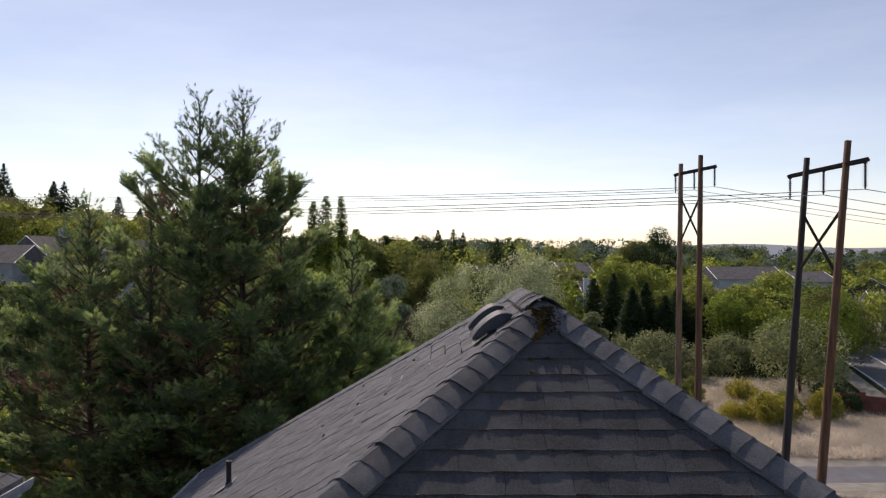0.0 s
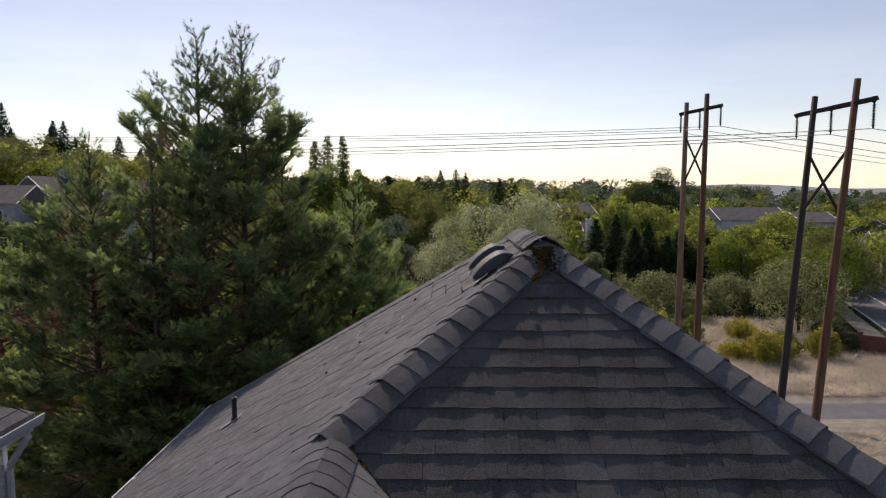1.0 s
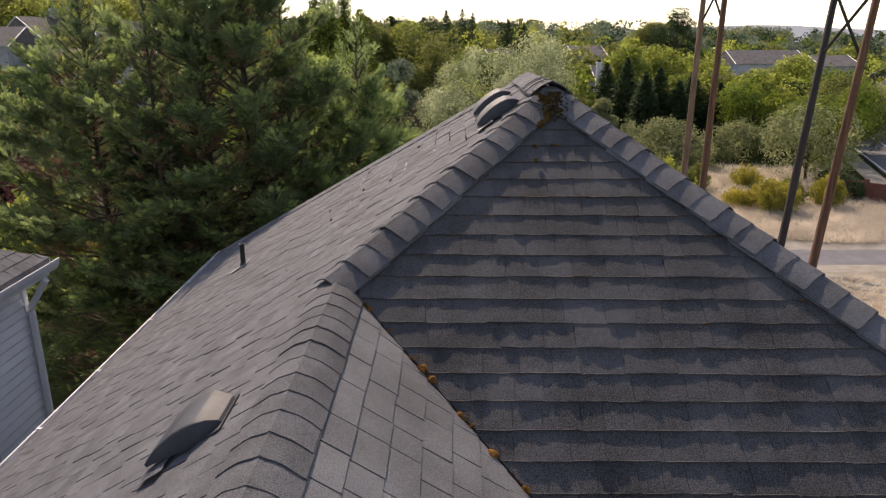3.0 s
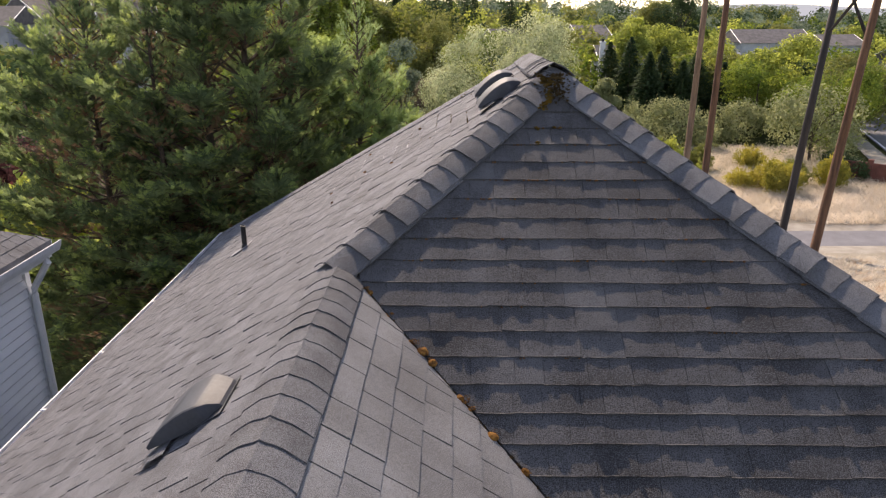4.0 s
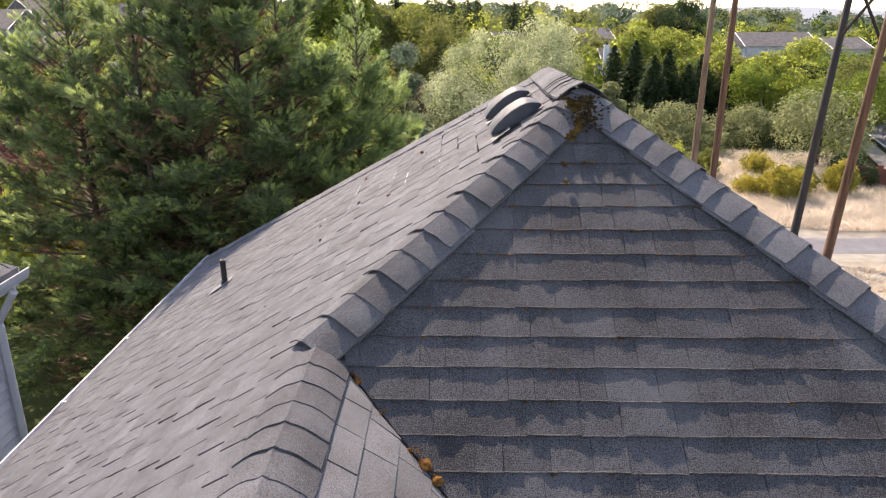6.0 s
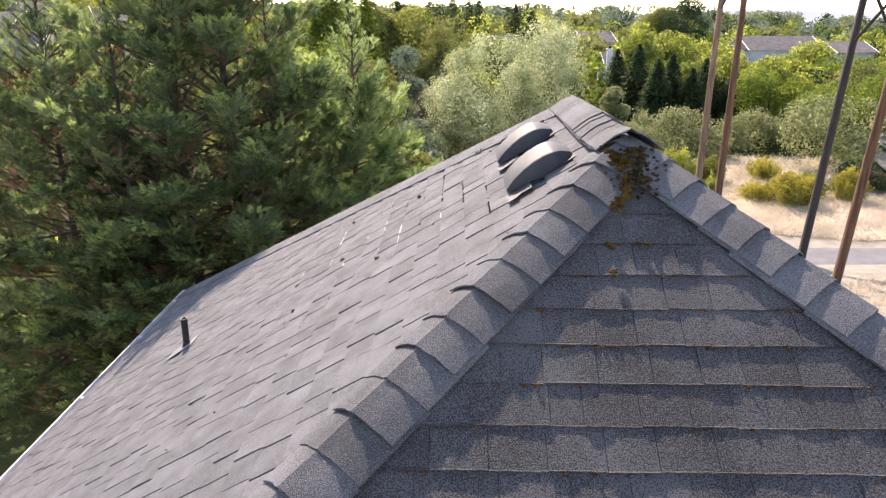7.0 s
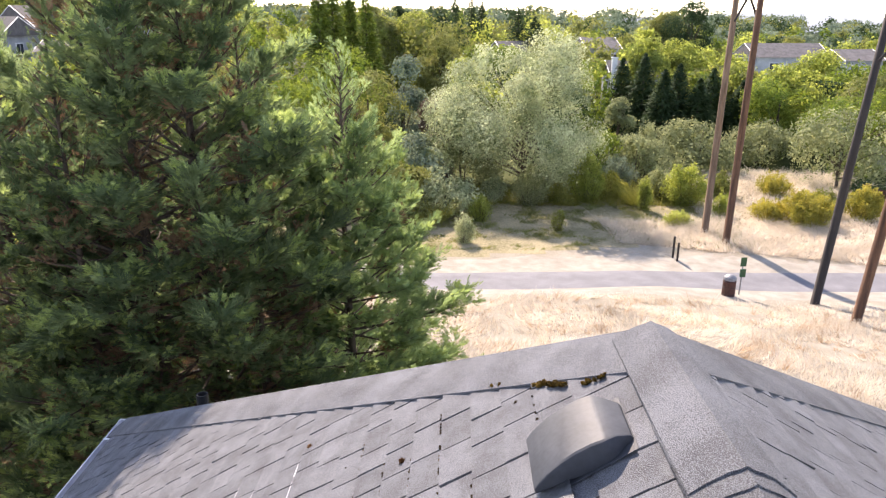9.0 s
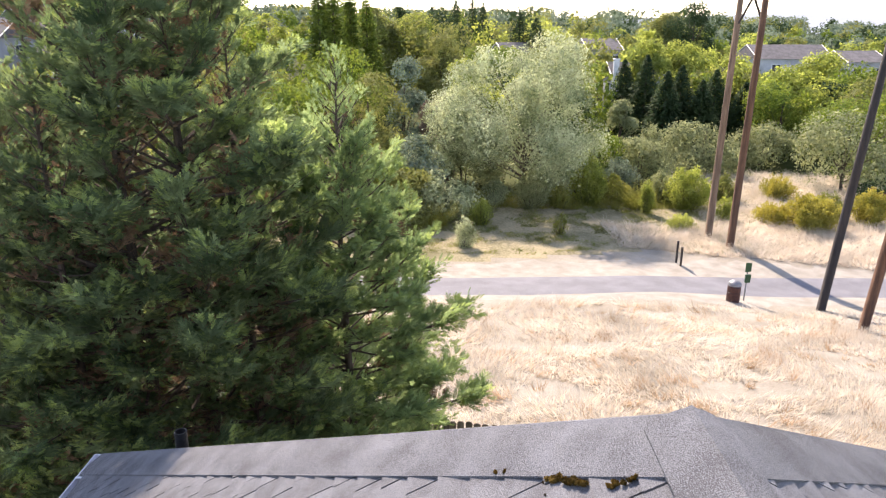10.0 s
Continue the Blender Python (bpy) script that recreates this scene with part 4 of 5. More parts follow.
    part("downspout", tube_bm([((ex + 0.05, y1 - 0.1, ez - 0.12), 0.042), ((ex + 0.04, y1 - 0.1, ez - 0.2), 0.042), ((x1 + 0.08, y1 - 0.04, ez - 0.56), 0.042),
                               ((x1 + 0.065, y1 - 0.03, ez - 0.64), 0.042), ((x1 + 0.065, y1 - 0.03, 3.3), 0.042)]), WHITE, h, "white metal downspout with an elbow")


def tube_bm(path, sides=8):
    V, F = tubes([path], sides)
    bm = bmesh.new()
    vs = [bm.verts.new(v) for v in V]
    for f in F:
        f = tuple(dict.fromkeys(f))
        bm.faces.new([vs[i] for i in f])
    return bm


neighbour()


# ---- power line ----
def lerp(a, b, t):
    return tuple(a[i] + (b[i] - a[i]) * t for i in range(3))


def pole_frame(foot_a, top_a, foot_b, top_b, mat_a, mat_b, arm, joints, label, r0=0.22):
    f = empty("power_pole", pose(0, 0, 0), label, "power pole", "H-frame power poles")
    for foot, top, mt in ((foot_a, top_a, mat_a), (foot_b, top_b, mat_b)):
        low = lerp(foot, top, -0.03)
        put("pole", tube_mesh("pole", [(low, r0), (lerp(foot, top, 0.4), r0 * 0.88), (top, r0 * 0.66)], mt, 12), f)
    ta, tb = lerp(foot_a, top_a, joints[0]), lerp(foot_b, top_b, joints[1])
    d = Vector(tb) - Vector(ta)
    e0, e1 = Vector(ta) - d * arm[0], Vector(tb) + d * arm[1]
    put("crossarm", tube_mesh("crossarm", [(tuple(e0), 0.13), (tuple(e1), 0.13)], POLEDARK, 4), f)
    for a, b in ((joints[2], joints[3]), (joints[5], joints[4])):
        put("brace", tube_mesh("brace", [(lerp(foot_a, top_a, a), 0.07), (lerp(foot_b, top_b, b), 0.07)], POLEDARK, 5), f)
    hang = []
    for t in (0.02, 0.5, 0.98):
        p = e0.lerp(e1, t)
        path = []
        z = 0.1
        for k in range(9):
            path += [((p.x, p.y, p.z - z), 0.03), ((p.x, p.y, p.z - z - 0.03), 0.1), ((p.x, p.y, p.z - z - 0.07), 0.04)]
            z += 0.115
        path.append(((p.x, p.y, p.z - z - 0.05), 0.03))
        put("insulator", tube_mesh("insulator", path, DARKSTEEL, 8), f, "string of dark insulator discs")
        hang.append(Vector((p.x, p.y, p.z - z - 0.06)))
    return hang, Vector(top_a), Vector(top_b)


H1, T1a, T1b = pole_frame((15.9, 43.24, -0.6), (16.07, 43.18, 17.1), (16.42, 40.97, -0.55), (16.54, 40.92, 17.38), POLEPALE, POLEWOOD, (0.32, 0.7), (0.963, 0.95, 0.878, 0.71, 0.858, 0.708),
                          "weathered brown wooden H-frame power pole beside the path")
H2, T2a, T2b = pole_frame((17.46, 32.0, -0.6), (18.36, 31.55, 16.1), (17.2, 28.1, 0.1), (18.13, 27.6, 16.38), POLEDARK, POLEWOOD, (0.5, 0.44), (0.956, 0.937, 0.836, 0.637, 0.822, 0.67),
                          "dark and reddish wooden H-frame power pole in the dry field", 0.205)


def wire(a, b, sag, r=0.017):
    pts = []
    for i in range(25):
        t = i / 24
        p = Vector(a).lerp(Vector(b), t)
        p.z -= 4 * sag * t * (1 - t)
        pts.append((tuple(p), r))
    put("wire", tube_mesh("wire", pts, WIRE, 4), None, "thin grey overhead power line wire", "wire", "overhead wires")


for i, h in enumerate(H1):
    wire(h, h + Vector((-95, 6 + i * 1.5, 2.0)), 1.3)
    wire(h, h + Vector((95, 24 + i, -6.5)), 1.5)
for i, h in enumerate(H2):
    wire(h, h + Vector((-95, 12 + i * 1.5, 1.0)), 1.2)
    wire(h, h + Vector((95, 18 + i, -6.5)), 1.5)


# ---- path furniture ----
def litter_bin(at):
    b = empty("litter_bin", at, "round brown slatted litter bin with a grey domed lid", "litter bin")
    put("liner", tube_mesh("liner", [((0, 0, 0), 0.25), ((0, 0, 0.86), 0.27)], DARKSTEEL, 16), b)
    me = bpy.data.meshes.new("slat")
    bm = box_mesh((-0.038, 0.275, 0.02), (0.038, 0.3, 0.84), 0.006)
    bm.to_mesh(me)
    bm.free()
    me.materials.append(BINRED)
    for k in range(20):
        put("slat", me, b, at=pose(0, 0, 0, 0, 0, k * 18))
    for z in (0.12, 0.5, 0.78):
        put("band", tube_mesh("band", [((0, 0, z), 0.304), ((0, 0, z + 0.03), 0.304)], DARKSTEEL, 20), b)
    dome = [(0.3, 0.85), (0.31, 0.9), (0.28, 0.98), (0.2, 1.05), (0.08, 1.09), (0.01, 1.1)]
    put("lid", tube_mesh("lid", [((0, 0, z), r) for r, z in dome], LEAD, 16), b, "grey metal domed lid")


litter_bin(stand(13.5, 32.4))


def sign(at):
    s = empty("dog_waste_station", at, "thin steel post with a green sign and bag dispenser", "sign post")
    part("post", box_mesh((-0.025, -0.025, -0.3), (0.025, 0.025, 1.95), 0.004), LEAD, s)
    part("sign_panel", box_mesh((-0.15, -0.04, 1.5), (0.15, -0.027, 1.95), 0.004), GREENSIGN, s, "green enamel sign panel")
    part("dispenser", box_mesh((-0.13, -0.13, 0.98), (0.13, -0.027, 1.38), 0.012), GREENSIGN, s, "dark green bag dispenser box")


sign(stand(14.14, 32.7, 8))


def marker(at, tall, label):
    s = empty("marker_post", at, label, "post", "marker posts")
    part("post", box_mesh((-0.05, -0.05, -0.3), (0.05, 0.05, tall), 0.012), POLEDARK, s)
    part("cap", box_mesh((-0.056, -0.056, tall), (0.056, 0.056, tall + 0.05), 0.012), DARKSTEEL, s)


marker(stand(12.53, 38.25), 1.2, "short dark wooden marker post beside the path")
marker(stand(12.6, 37.65), 1.05, "short dark wooden marker post beside the path")


def board_fence(a, b, tall):
    a, b = Vector(a), Vector(b)
    f = empty("board_fence", pose(0, 0, 0), "weathered grey-brown wooden board fence behind the house", "fence")
    n = int((b - a).length / 0.165)
    ang = math.degrees(math.atan2(b.y - a.y, b.x - a.x))
    me = bpy.data.meshes.new("picket")
    bm = bmesh.new()
    out = [(-0.07, 0), (0.07, 0), (0.07, tall - 0.04), (0.04, tall), (-0.04, tall), (-0.07, tall - 0.04)]
    fr = [bm.verts.new((x, -0.01, z)) for x, z in out]
    bk = [bm.verts.new((x, 0.01, z)) for x, z in out]
    bm.faces.new(fr)
    bm.faces.new(bk[::-1])
    for i in range(6):
        bm.faces.new((fr[i], bk[i], bk[(i + 1) % 6], fr[(i + 1) % 6]))
    bmesh.ops.recalc_face_normals(bm, faces=bm.faces)
    bm.to_mesh(me)
    bm.free()
    me.materials.append(FENCEWOOD)
    r = random.Random(4)
    for i in range(n):
        p = a.lerp(b, (i + 0.5) / n)
        put("picket", me, f, at=pose(p.x, p.y, landz(p.x, p.y) - 0.05 + r.uniform(-0.015, 0.015), 0, r.uniform(-0.8, 0.8), ang))
    for z in (0.4, 1.4):
        pts = [(a.lerp(b, i / 6).x, a.lerp(b, i / 6).y + 0.04, landz(*a.lerp(b, i / 6).xy) + z) for i in range(7)]
        put("rail", tube_mesh("rail", [(p, 0.045) for p in pts], FENCEWOOD, 4), f)


board_fence((-9.0, 14.8, 0), (15.0, 11.3, 0), 1.88)

# ---- woods, nearest first ----
WILL = "large grey-green silver-leaved willow at the edge of the field"
broad_tree("willow_tree", stand(5.4, 54.3), 12.6, 12.9, SILVER, 41, foot=0.06, count=100, radius=1.05, per=380, leaf=0.2, aspect=0.45, shape="round", droop=0.2, stems=4, girth=0.16, label=WILL)
BUSHES = [
    ("shrub", -2.13, 51.1, 5.14, 4.39, SILVER, "pale silvery shrub beside the willow", 0.0, 24),
    ("tree", -6.44, 55.9, 9.29, 5.99, OLIVE, "yellowish green tree behind the cypress", 0.05, 40),
    ("tree", -4.14, 62.4, 10.01, 3.85, BLUEGREEN, "blue-green small tree among the shrubs", 0.1, 30),
    ("shrub", -1.12, 57.0, 8.28, 3.0, TWIG, "bare brown twiggy shrub beside the willow", 0.05, 26),
    ("tree", -9.85, 64.5, 12.33, 6.96, GREEN, "green broadleaf tree behind the cypress", 0.08, 46),
    ("shrub", 21.3, 62.4, 5.3, 6.0, GREYGREEN, "grey-green willow bush behind the poles", 0.0, 30),
    ("shrub", 15.07, 58.1, 4.03, 5.14, GREYGREEN, "dull green willow scrub beyond the field", 0.0, 24),
    ("tree", 15.2, 66.6, 7.2, 2.6, GREYGREEN, "slender pale silvery tree in the scrub", 0.05, 28),
    ("tree", 31.39, 70.9, 7.99, 8.13, GREEN, "broad green tree beyond the field", 0.08, 44),
    ("tree", 30.3, 55.9, 7.4, 6.9, GREYGREEN, "loose grey-green tree near the road", 0.06, 30),
    ("tree", 34.4, 61.3, 8.76, 8.03, GREEN, "dark green maple beside the road", 0.2, 44),
    ("shrub", 28.2, 66.4, 4.2, 5.2, GREYGREEN, "dense grey-green thicket near the road", 0.0, 28),
    ("shrub", -0.34, 48.4, 1.33, 1.71, BLUEGREEN, "small blue-green bush on the bank", 0.0, 8),
    ("shrub", -3.5, 46.0, 4.2, 4.6, OLIVE, "olive green scrub beside the cypress", 0.0, 26),
    ("shrub", -0.6, 47.6, 3.3, 4.0, SILVER, "pale silvery scrub at the willow's foot", 0.0, 22),
    ("shrub", -6.2, 47.0, 6.0, 5.2, GREEN, "leafy green thicket behind the cypress", 0.0, 30),
    ("shrub", -2.6, 50.5, 5.4, 5.0, BLUEGREEN, "blue-green thicket beside the willow", 0.0, 28),
    ("tree", -13.5, 58.0, 9.6, 8.0, GREEN, "green broadleaf tree behind the cypress", 0.08, 44),
    ("tree", -18.5, 66.0, 10.6, 8.0, OLIVE, "olive green tree behind the cypress", 0.08, 44),
    ("shrub", 0.9, 57.2, 5.0, 5.4, GREYGREEN, "dull grey-green thicket at the willow's foot", 0.0, 28),
    ("shrub", 11.6, 58.5, 4.4, 4.6, GREEN, "green leafy thicket beside the willow", 0.0, 24),
    ("shrub", -8.69, 23.8, 4.61, 5.89, OLIVE, "green garden shrub behind the cypress", 0.0, 30),
    ("tree", -13.4, 19.0, 6.3, 5.2, PURPLE, "dark purple-leaved plum tree in a garden", 0.15, 36),
    ("tree", -15.8, 24.0, 10.2, 8.0, FIR, "dark green dense tree in a garden", 0.1, 32),
    ("tree", -10.0, 14.5, 5.1, 4.2, BRIGHT, "green garden tree beside the neighbouring house", 0.1, 26),
    ("tree", -20.64, 36.7, 9.53, 7.49, OLIVE, "green tree before the hillside houses", 0.1, 44),
    ("tree", -27.86, 51.7, 11.25, 7.49, BRIGHT, "yellow-green tree before the hillside houses", 0.1, 44),
    ("tree", -15.34, 43.1, 9.12, 6.96, GREEN, "green tree behind the cypress", 0.1, 40),
    ("tree", -17.5, 27.0, 7.6, 6.0, GREEN, "dark green leafy tree behind the neighbouring house", 0.1, 44),
    ("tree", -13.0, 30.0, 7.8, 6.0, OLIVE, "olive green leafy tree behind the cypress", 0.1, 44),
    ("tree", -24.0, 40.0, 9.0, 7.5, GREEN, "green leafy tree below the hillside houses", 0.1, 44),
    ("tree", -38.0, 60.0, 8.6, 8.0, OLIVE, "olive green tree below the hillside houses", 0.1, 40),
    ("tree", -31.0, 58.0, 8.2, 7.0, GREEN, "leafy green tree below the hillside houses", 0.1, 36),
    ("tree", -46.0, 66.0, 9.2, 8.0, GREEN, "leafy green tree below the hillside houses", 0.1, 36),
    ("tree", -47.5, 97.0, 11.5, 7.0, BRIGHT, "yellow-green tree between the hillside houses", 0.1, 34),
    ("tree", -32.0, 52.0, 8.2, 7.5, BRIGHT, "yellow-green leafy tree below the hillside houses", 0.1, 44),
]
for i, (nm, x, y, hh, ww, mt, lb, ft, ct) in enumerate(BUSHES):
    rad = max(0.28, min(1.1, ww * 0.17))
    broad_tree(nm, stand(x, y), hh, ww, mt, 100 + i, foot=ft, count=ct, radius=rad, per=130 if ww > 2 else 150, leaf=0.235 if ww > 2 else 0.13, aspect=0.55,
               shape="round", stems=3 if nm == "shrub" else 1, girth=0.05 if nm == "shrub" else None, label=lb, category=nm)


def wand_shrub(at, height, width, mat, seed, stems, label, leaf=0.13, per=95):
    """A bush of many upright wands from one root, leafy along most of their length."""
    r = np.random.default_rng(seed)
    t = empty("shrub", at, label, "shrub")
    paths, P, W = [], [], []
    for i in range(stems):
        a = r.random() * 6.283
        f = r.random() ** 0.6
        top = np.array([math.cos(a) * f * width / 2, math.sin(a) * f * width / 2, height * (1 - 0.55 * f * f) * r.uniform(0.72, 1.04)])
        root = np.array([top[0] * 0.25, top[1] * 0.25, -0.2])
        mid = (root + top) / 2 + np.array([top[0] * 0.16, top[1] * 0.16, height * 0.04])
        paths.append([(tuple(root), 0.02), (tuple(mid), 0.012), (tuple(top), 0.004)])
        q = r.random(per) ** 0.75
        u = 0.06 + 0.96 * q
        line = root * ((1 - u) ** 2)[:, None] + mid * (2 * u * (1 - u))[:, None] + top * (u ** 2)[:, None]
        spread = (0.05 + 0.17 * np.sin(np.clip(u, 0, 1) * 3.14) ** 0.7) * min(1.0, width / 2.4 + 0.25)
        P.append(line + r.normal(size=(per, 3)) * spread[:, None])
        W.append(np.tile(top - mid, (per, 1)) / height)
    P, W = np.concatenate(P), np.concatenate(W)
    P[:, 2] = np.maximum(P[:, 2], 0.03)
    n = len(P)
    along = unit(r.normal(size=(n, 3)) * 0.55 + W)
    across = unit(np.cross(along, r.normal(size=(n, 3))))
    z = leaf * (0.6 + 0.8 * r.random(n))
    V, F = blades(P, along, across, z, z * 0.5)
    put("stem", tube_mesh("stem", paths, BARK, 4), t)
    put("crown", mesh_of("crown", V, F, mat), t)


WANDS = [
    (9.8, 51.4, 3.8, 2.7, BRIGHT, 60, "upright yellow-green bush beside the willow"),
    (5.7, 50.4, 3.0, 3.0, GREYGREEN, 36, "pale green undergrowth below the willow"),
    (3.0, 51.0, 2.0, 2.4, SILVER, 24, "silvery green undergrowth below the willow"),
    (7.8, 50.6, 1.6, 2.4, REED, 24, "straw and green undergrowth below the willow"),
    (2.0, 45.9, 1.95, 1.5, BRIGHT, 34, "small bright green bush on the mown bank"),
    (0.9, 40.9, 1.95, 1.3, SILVER, 24, "thin pale shrub by the path"),
    (6.9, 43.7, 1.4, 0.8, REED, 9, "thin straw-coloured sapling on the bank"),
    (13.5, 49.2, 2.5, 1.05, BRIGHT, 26, "narrow bright green shrub by the wood"),
    (16.8, 50.6, 3.3, 3.3, BRIGHT, 60, "loose yellow-green shrub by the poles"),
    (15.4, 52.6, 2.3, 2.6, GREYGREEN, 45, "dull green bramble shrub by the wood"),
    (11.9, 52.8, 1.9, 2.8, REED, 45, "pale green reedy thicket by the wood"),
    (12.9, 55.6, 2.6, 3.4, BLUEGREEN, 45, "blue-green bramble thicket by the wood"),
    (18.3, 47.4, 2.0, 1.0, BRIGHT, 22, "slim yellow-green sapling in dry grass"),
    (14.7, 44.9, 1.2, 1.7, BRIGHT, 26, "low yellow-green bush in dry grass"),
    (23.1, 45.6, 2.6, 3.9, YELLOW, 75, "yellow-green broom bush in dry grass"),
    (21.3, 46.8, 1.5, 2.6, YELLOW, 40, "low yellowish scrub in dry grass"),
    (25.2, 47.6, 2.0, 2.4, OLIVE, 40, "olive green scrub beside the broom"),
    (27.5, 46.9, 2.5, 2.5, YELLOW, 55, "yellow broom bush in dry grass"),
    (24.4, 53.9, 1.8, 2.8, YELLOW, 40, "yellowish scrub behind the poles"),
    (19.9, 52.6, 2.0, 2.6, OLIVE, 40, "olive scrub behind the poles"),
    (16.9, 61.9, 4.4, 4.4, GREYGREEN, 75, "grey-green willow sprouts beyond the field"),
]
for i, (x, y, hh, ww, mt, st, lb) in enumerate(WANDS):
    wand_shrub(stand(x, y), hh, ww, mt, 400 + i, st, lb, leaf=0.11 if ww < 2 else 0.15, per=int(70 + 35 * hh))


def fir(at, height, width, seed, label, mat=FIR, leaf=0.42, count=2600, group="dark firs", name="fir_tree", category="conifer", taper=0.7):
    r = np.random.default_rng(seed)
    t = empty(name, at, label, category, group)
    f = r.random(count) ** 0.75
    f = 1 - f
    rows = max(9, int(height * 1.3))
    tier = (np.floor(f * rows) + 0.5 + (r.random(count) - 0.5) * 0.95) / rows
    z = np.clip(tier, 0.03, 1) * height
    env = (1 - np.clip(tier, 0, 0.985)) ** taper * width / 2 * (0.8 + 0.35 * r.random(count))
    rad = env * (0.3 + 0.75 * r.random(count))
    a = r.random(count) * 6.283
    p = np.stack([np.cos(a) * rad, np.sin(a) * rad, z - rad * 0.15], 1)
    way = np.stack([np.cos(a), np.sin(a), -0.1 + 0.4 * r.normal(size=count)], 1) + r.normal(size=(count, 3)) * 0.25
    up = np.array([0, 0, 1.0]) + r.normal(size=(count, 3)) * 0.3
    s = leaf * (0.5 + 0.8 * r.random(count)) * (0.6 + 0.5 * (1 - f))
    along = unit(way)
    V, F = blades(p, along, unit(np.cross(along, up)), s * 1.7, s * 0.75)
    put("trunk", tube_mesh("trunk", [((0, 0, -0.4), 0.02 * height), ((0, 0, height * 0.97), 0.002 * height)], BARK, 6), t)
    put("crown", mesh_of("crown", V, F, mat), t)
    return t


for i, (x, y, hh, ww) in enumerate(((17.44, 77.3, 9.25, 3.64), (18.46, 73.1, 7.94, 3.64), (20.51, 75.2, 8.4, 3.42), (21.99, 73.1, 7.11, 3.42), (24.71, 77.3, 7.81, 4.07), (15.88, 80.5, 8.64, 3.85), (27.04, 75.2, 6.74, 3.64))):
    fir(stand(x + 2.4, y), hh * 1.0, ww * 1.55, 200 + i, "dark green fir in a row beyond the field", count=6500, leaf=0.36)
for i, (x, y, hh, ww) in enumerate(((3.05, 160.8, 17.93, 4.71), (-0.38, 150.1, 17.36, 4.49), (-4.65, 139.4, 15.72, 6.96), (10.62, 128.7, 14.98, 5.35), (13.26, 126.6, 13.91, 5.35), (5.47, 166.1, 17.36, 4.28))):
    fir(stand(x, y), hh * 0.93, ww * 2.0, 220 + i, "distant dark fir on the skyline", leaf=0.55, count=4600, group="skyline firs")
for i, (x, y, hh, ww) in enumerate(((-13.62, 96.6, 19.44, 2.14), (-15.05, 92.3, 19.17, 2.78), (-16.34, 90.2, 18.29, 2.57), (-12.14, 101.9, 15.05, 3.21))):
    fir(stand(x, y), hh, ww * 1.7, 240 + i, "tall narrow poplar on the skyline", GREEN, 0.5, 7000, "poplars", "poplar_tree", "tree", 0.42)


def far_woods(name, mat, spots, seed, label, leaf, per):
    """One mass of far crowns: (x, y, height, width)."""
    r = np.random.default_rng(seed)
    VV, FF, q = [], [], 0
    for x, y, hh, ww in spots:
        z = landz(x, y)
        k = max(6, int(ww * 0.9))
        cl = np.array(clump_set(r, hh, ww, hh * 0.1, k, ww * 0.24))
        cl[:, 0] += x
        cl[:, 1] += y
        cl[:, 2] += z
        s = leaf * (1 + (y - 60) / 160)
        V, F = crown_leaves(r, cl, int(ww * 1.6) * max(16, int(per * 75 / (y + 10))), s * 0.8, 0.85, bunch=9)
        VV.append(V), FF.append(F + q)
        q += len(V)
    put(name, mesh_of(name, np.concatenate(VV), np.concatenate(FF), mat), None, label, "trees", kind="stuff")


rw = np.random.default_rng(77)
mass = {"g": [], "b": [], "o": [], "d": [], "h": []}
for i in range(520):
    y = 76 + 440 * rw.random() ** 1.6
    ang = math.radians(-33 + 70 * rw.random())
    x = 0.6 + math.tan(ang) * y
    eye = 12.0 + (0.0 if x < 20 else -0.012 * y)
    z = landz(x, y)
    if y < 105 and -24 < x < 2:
        continue
    if x < -30 and y < 100:
        continue
    rise = 0.0125 * y * min(1, max(0, (0.46 - x / y) / 0.2))
    top = min(eye - 0.4 + rise - z - abs(rw.normal()) * 1.6, 21)
    if y < 110:
        top = min(top, 9.5 + rw.normal() * 0.7)
    if 0.34 < x / y < 0.62 and y < 119:
        top = min(top, 8.2 - 0.11 * max(0, y - 88))
    if 14.5 < x < 26 and y < 92:
        continue
    hh = max(5.0, top)
    # h: past 190 m half the crowns take a bluer leaf as painted haze.
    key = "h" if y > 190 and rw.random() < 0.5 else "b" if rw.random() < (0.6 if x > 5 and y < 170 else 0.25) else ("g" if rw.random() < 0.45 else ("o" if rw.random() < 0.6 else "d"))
    mass[key].append((x, y, hh, hh * (0.55 + 0.35 * rw.random())))
# The farthest band mixes in the same haze-tinted crowns.
for i in range(260):
    y = 260 + 520 * rw.random()
    x = math.tan(math.radians(-24 + 60 * rw.random())) * y
    top = 12.2 + 0.0125 * y * min(1, max(-0.5, (0.44 - x / y) / 0.2)) - abs(rw.normal()) * 1.8
    hh = min(max(top - landz(x, y), 6), 30)
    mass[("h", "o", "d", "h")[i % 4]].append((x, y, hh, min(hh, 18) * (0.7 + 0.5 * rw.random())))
far_woods("far_woods", GREEN, mass["g"], 81, "mass of green trees filling the valley", 0.42, 165)
far_woods("far_woods", BRIGHT, mass["b"], 82, "yellow-green trees filling the valley", 0.42, 165)
far_woods("far_woods", OLIVE, mass["o"], 83, "olive green trees filling the valley", 0.42, 165)
far_woods("far_woods", BLUEGREEN, mass["h"], 87, "haze-tinted grey-green far trees along the skyline", 0.42, 165)
far_woods("far_woods", FIR, mass["d"], 84, "dark trees filling the valley", 0.42, 165)
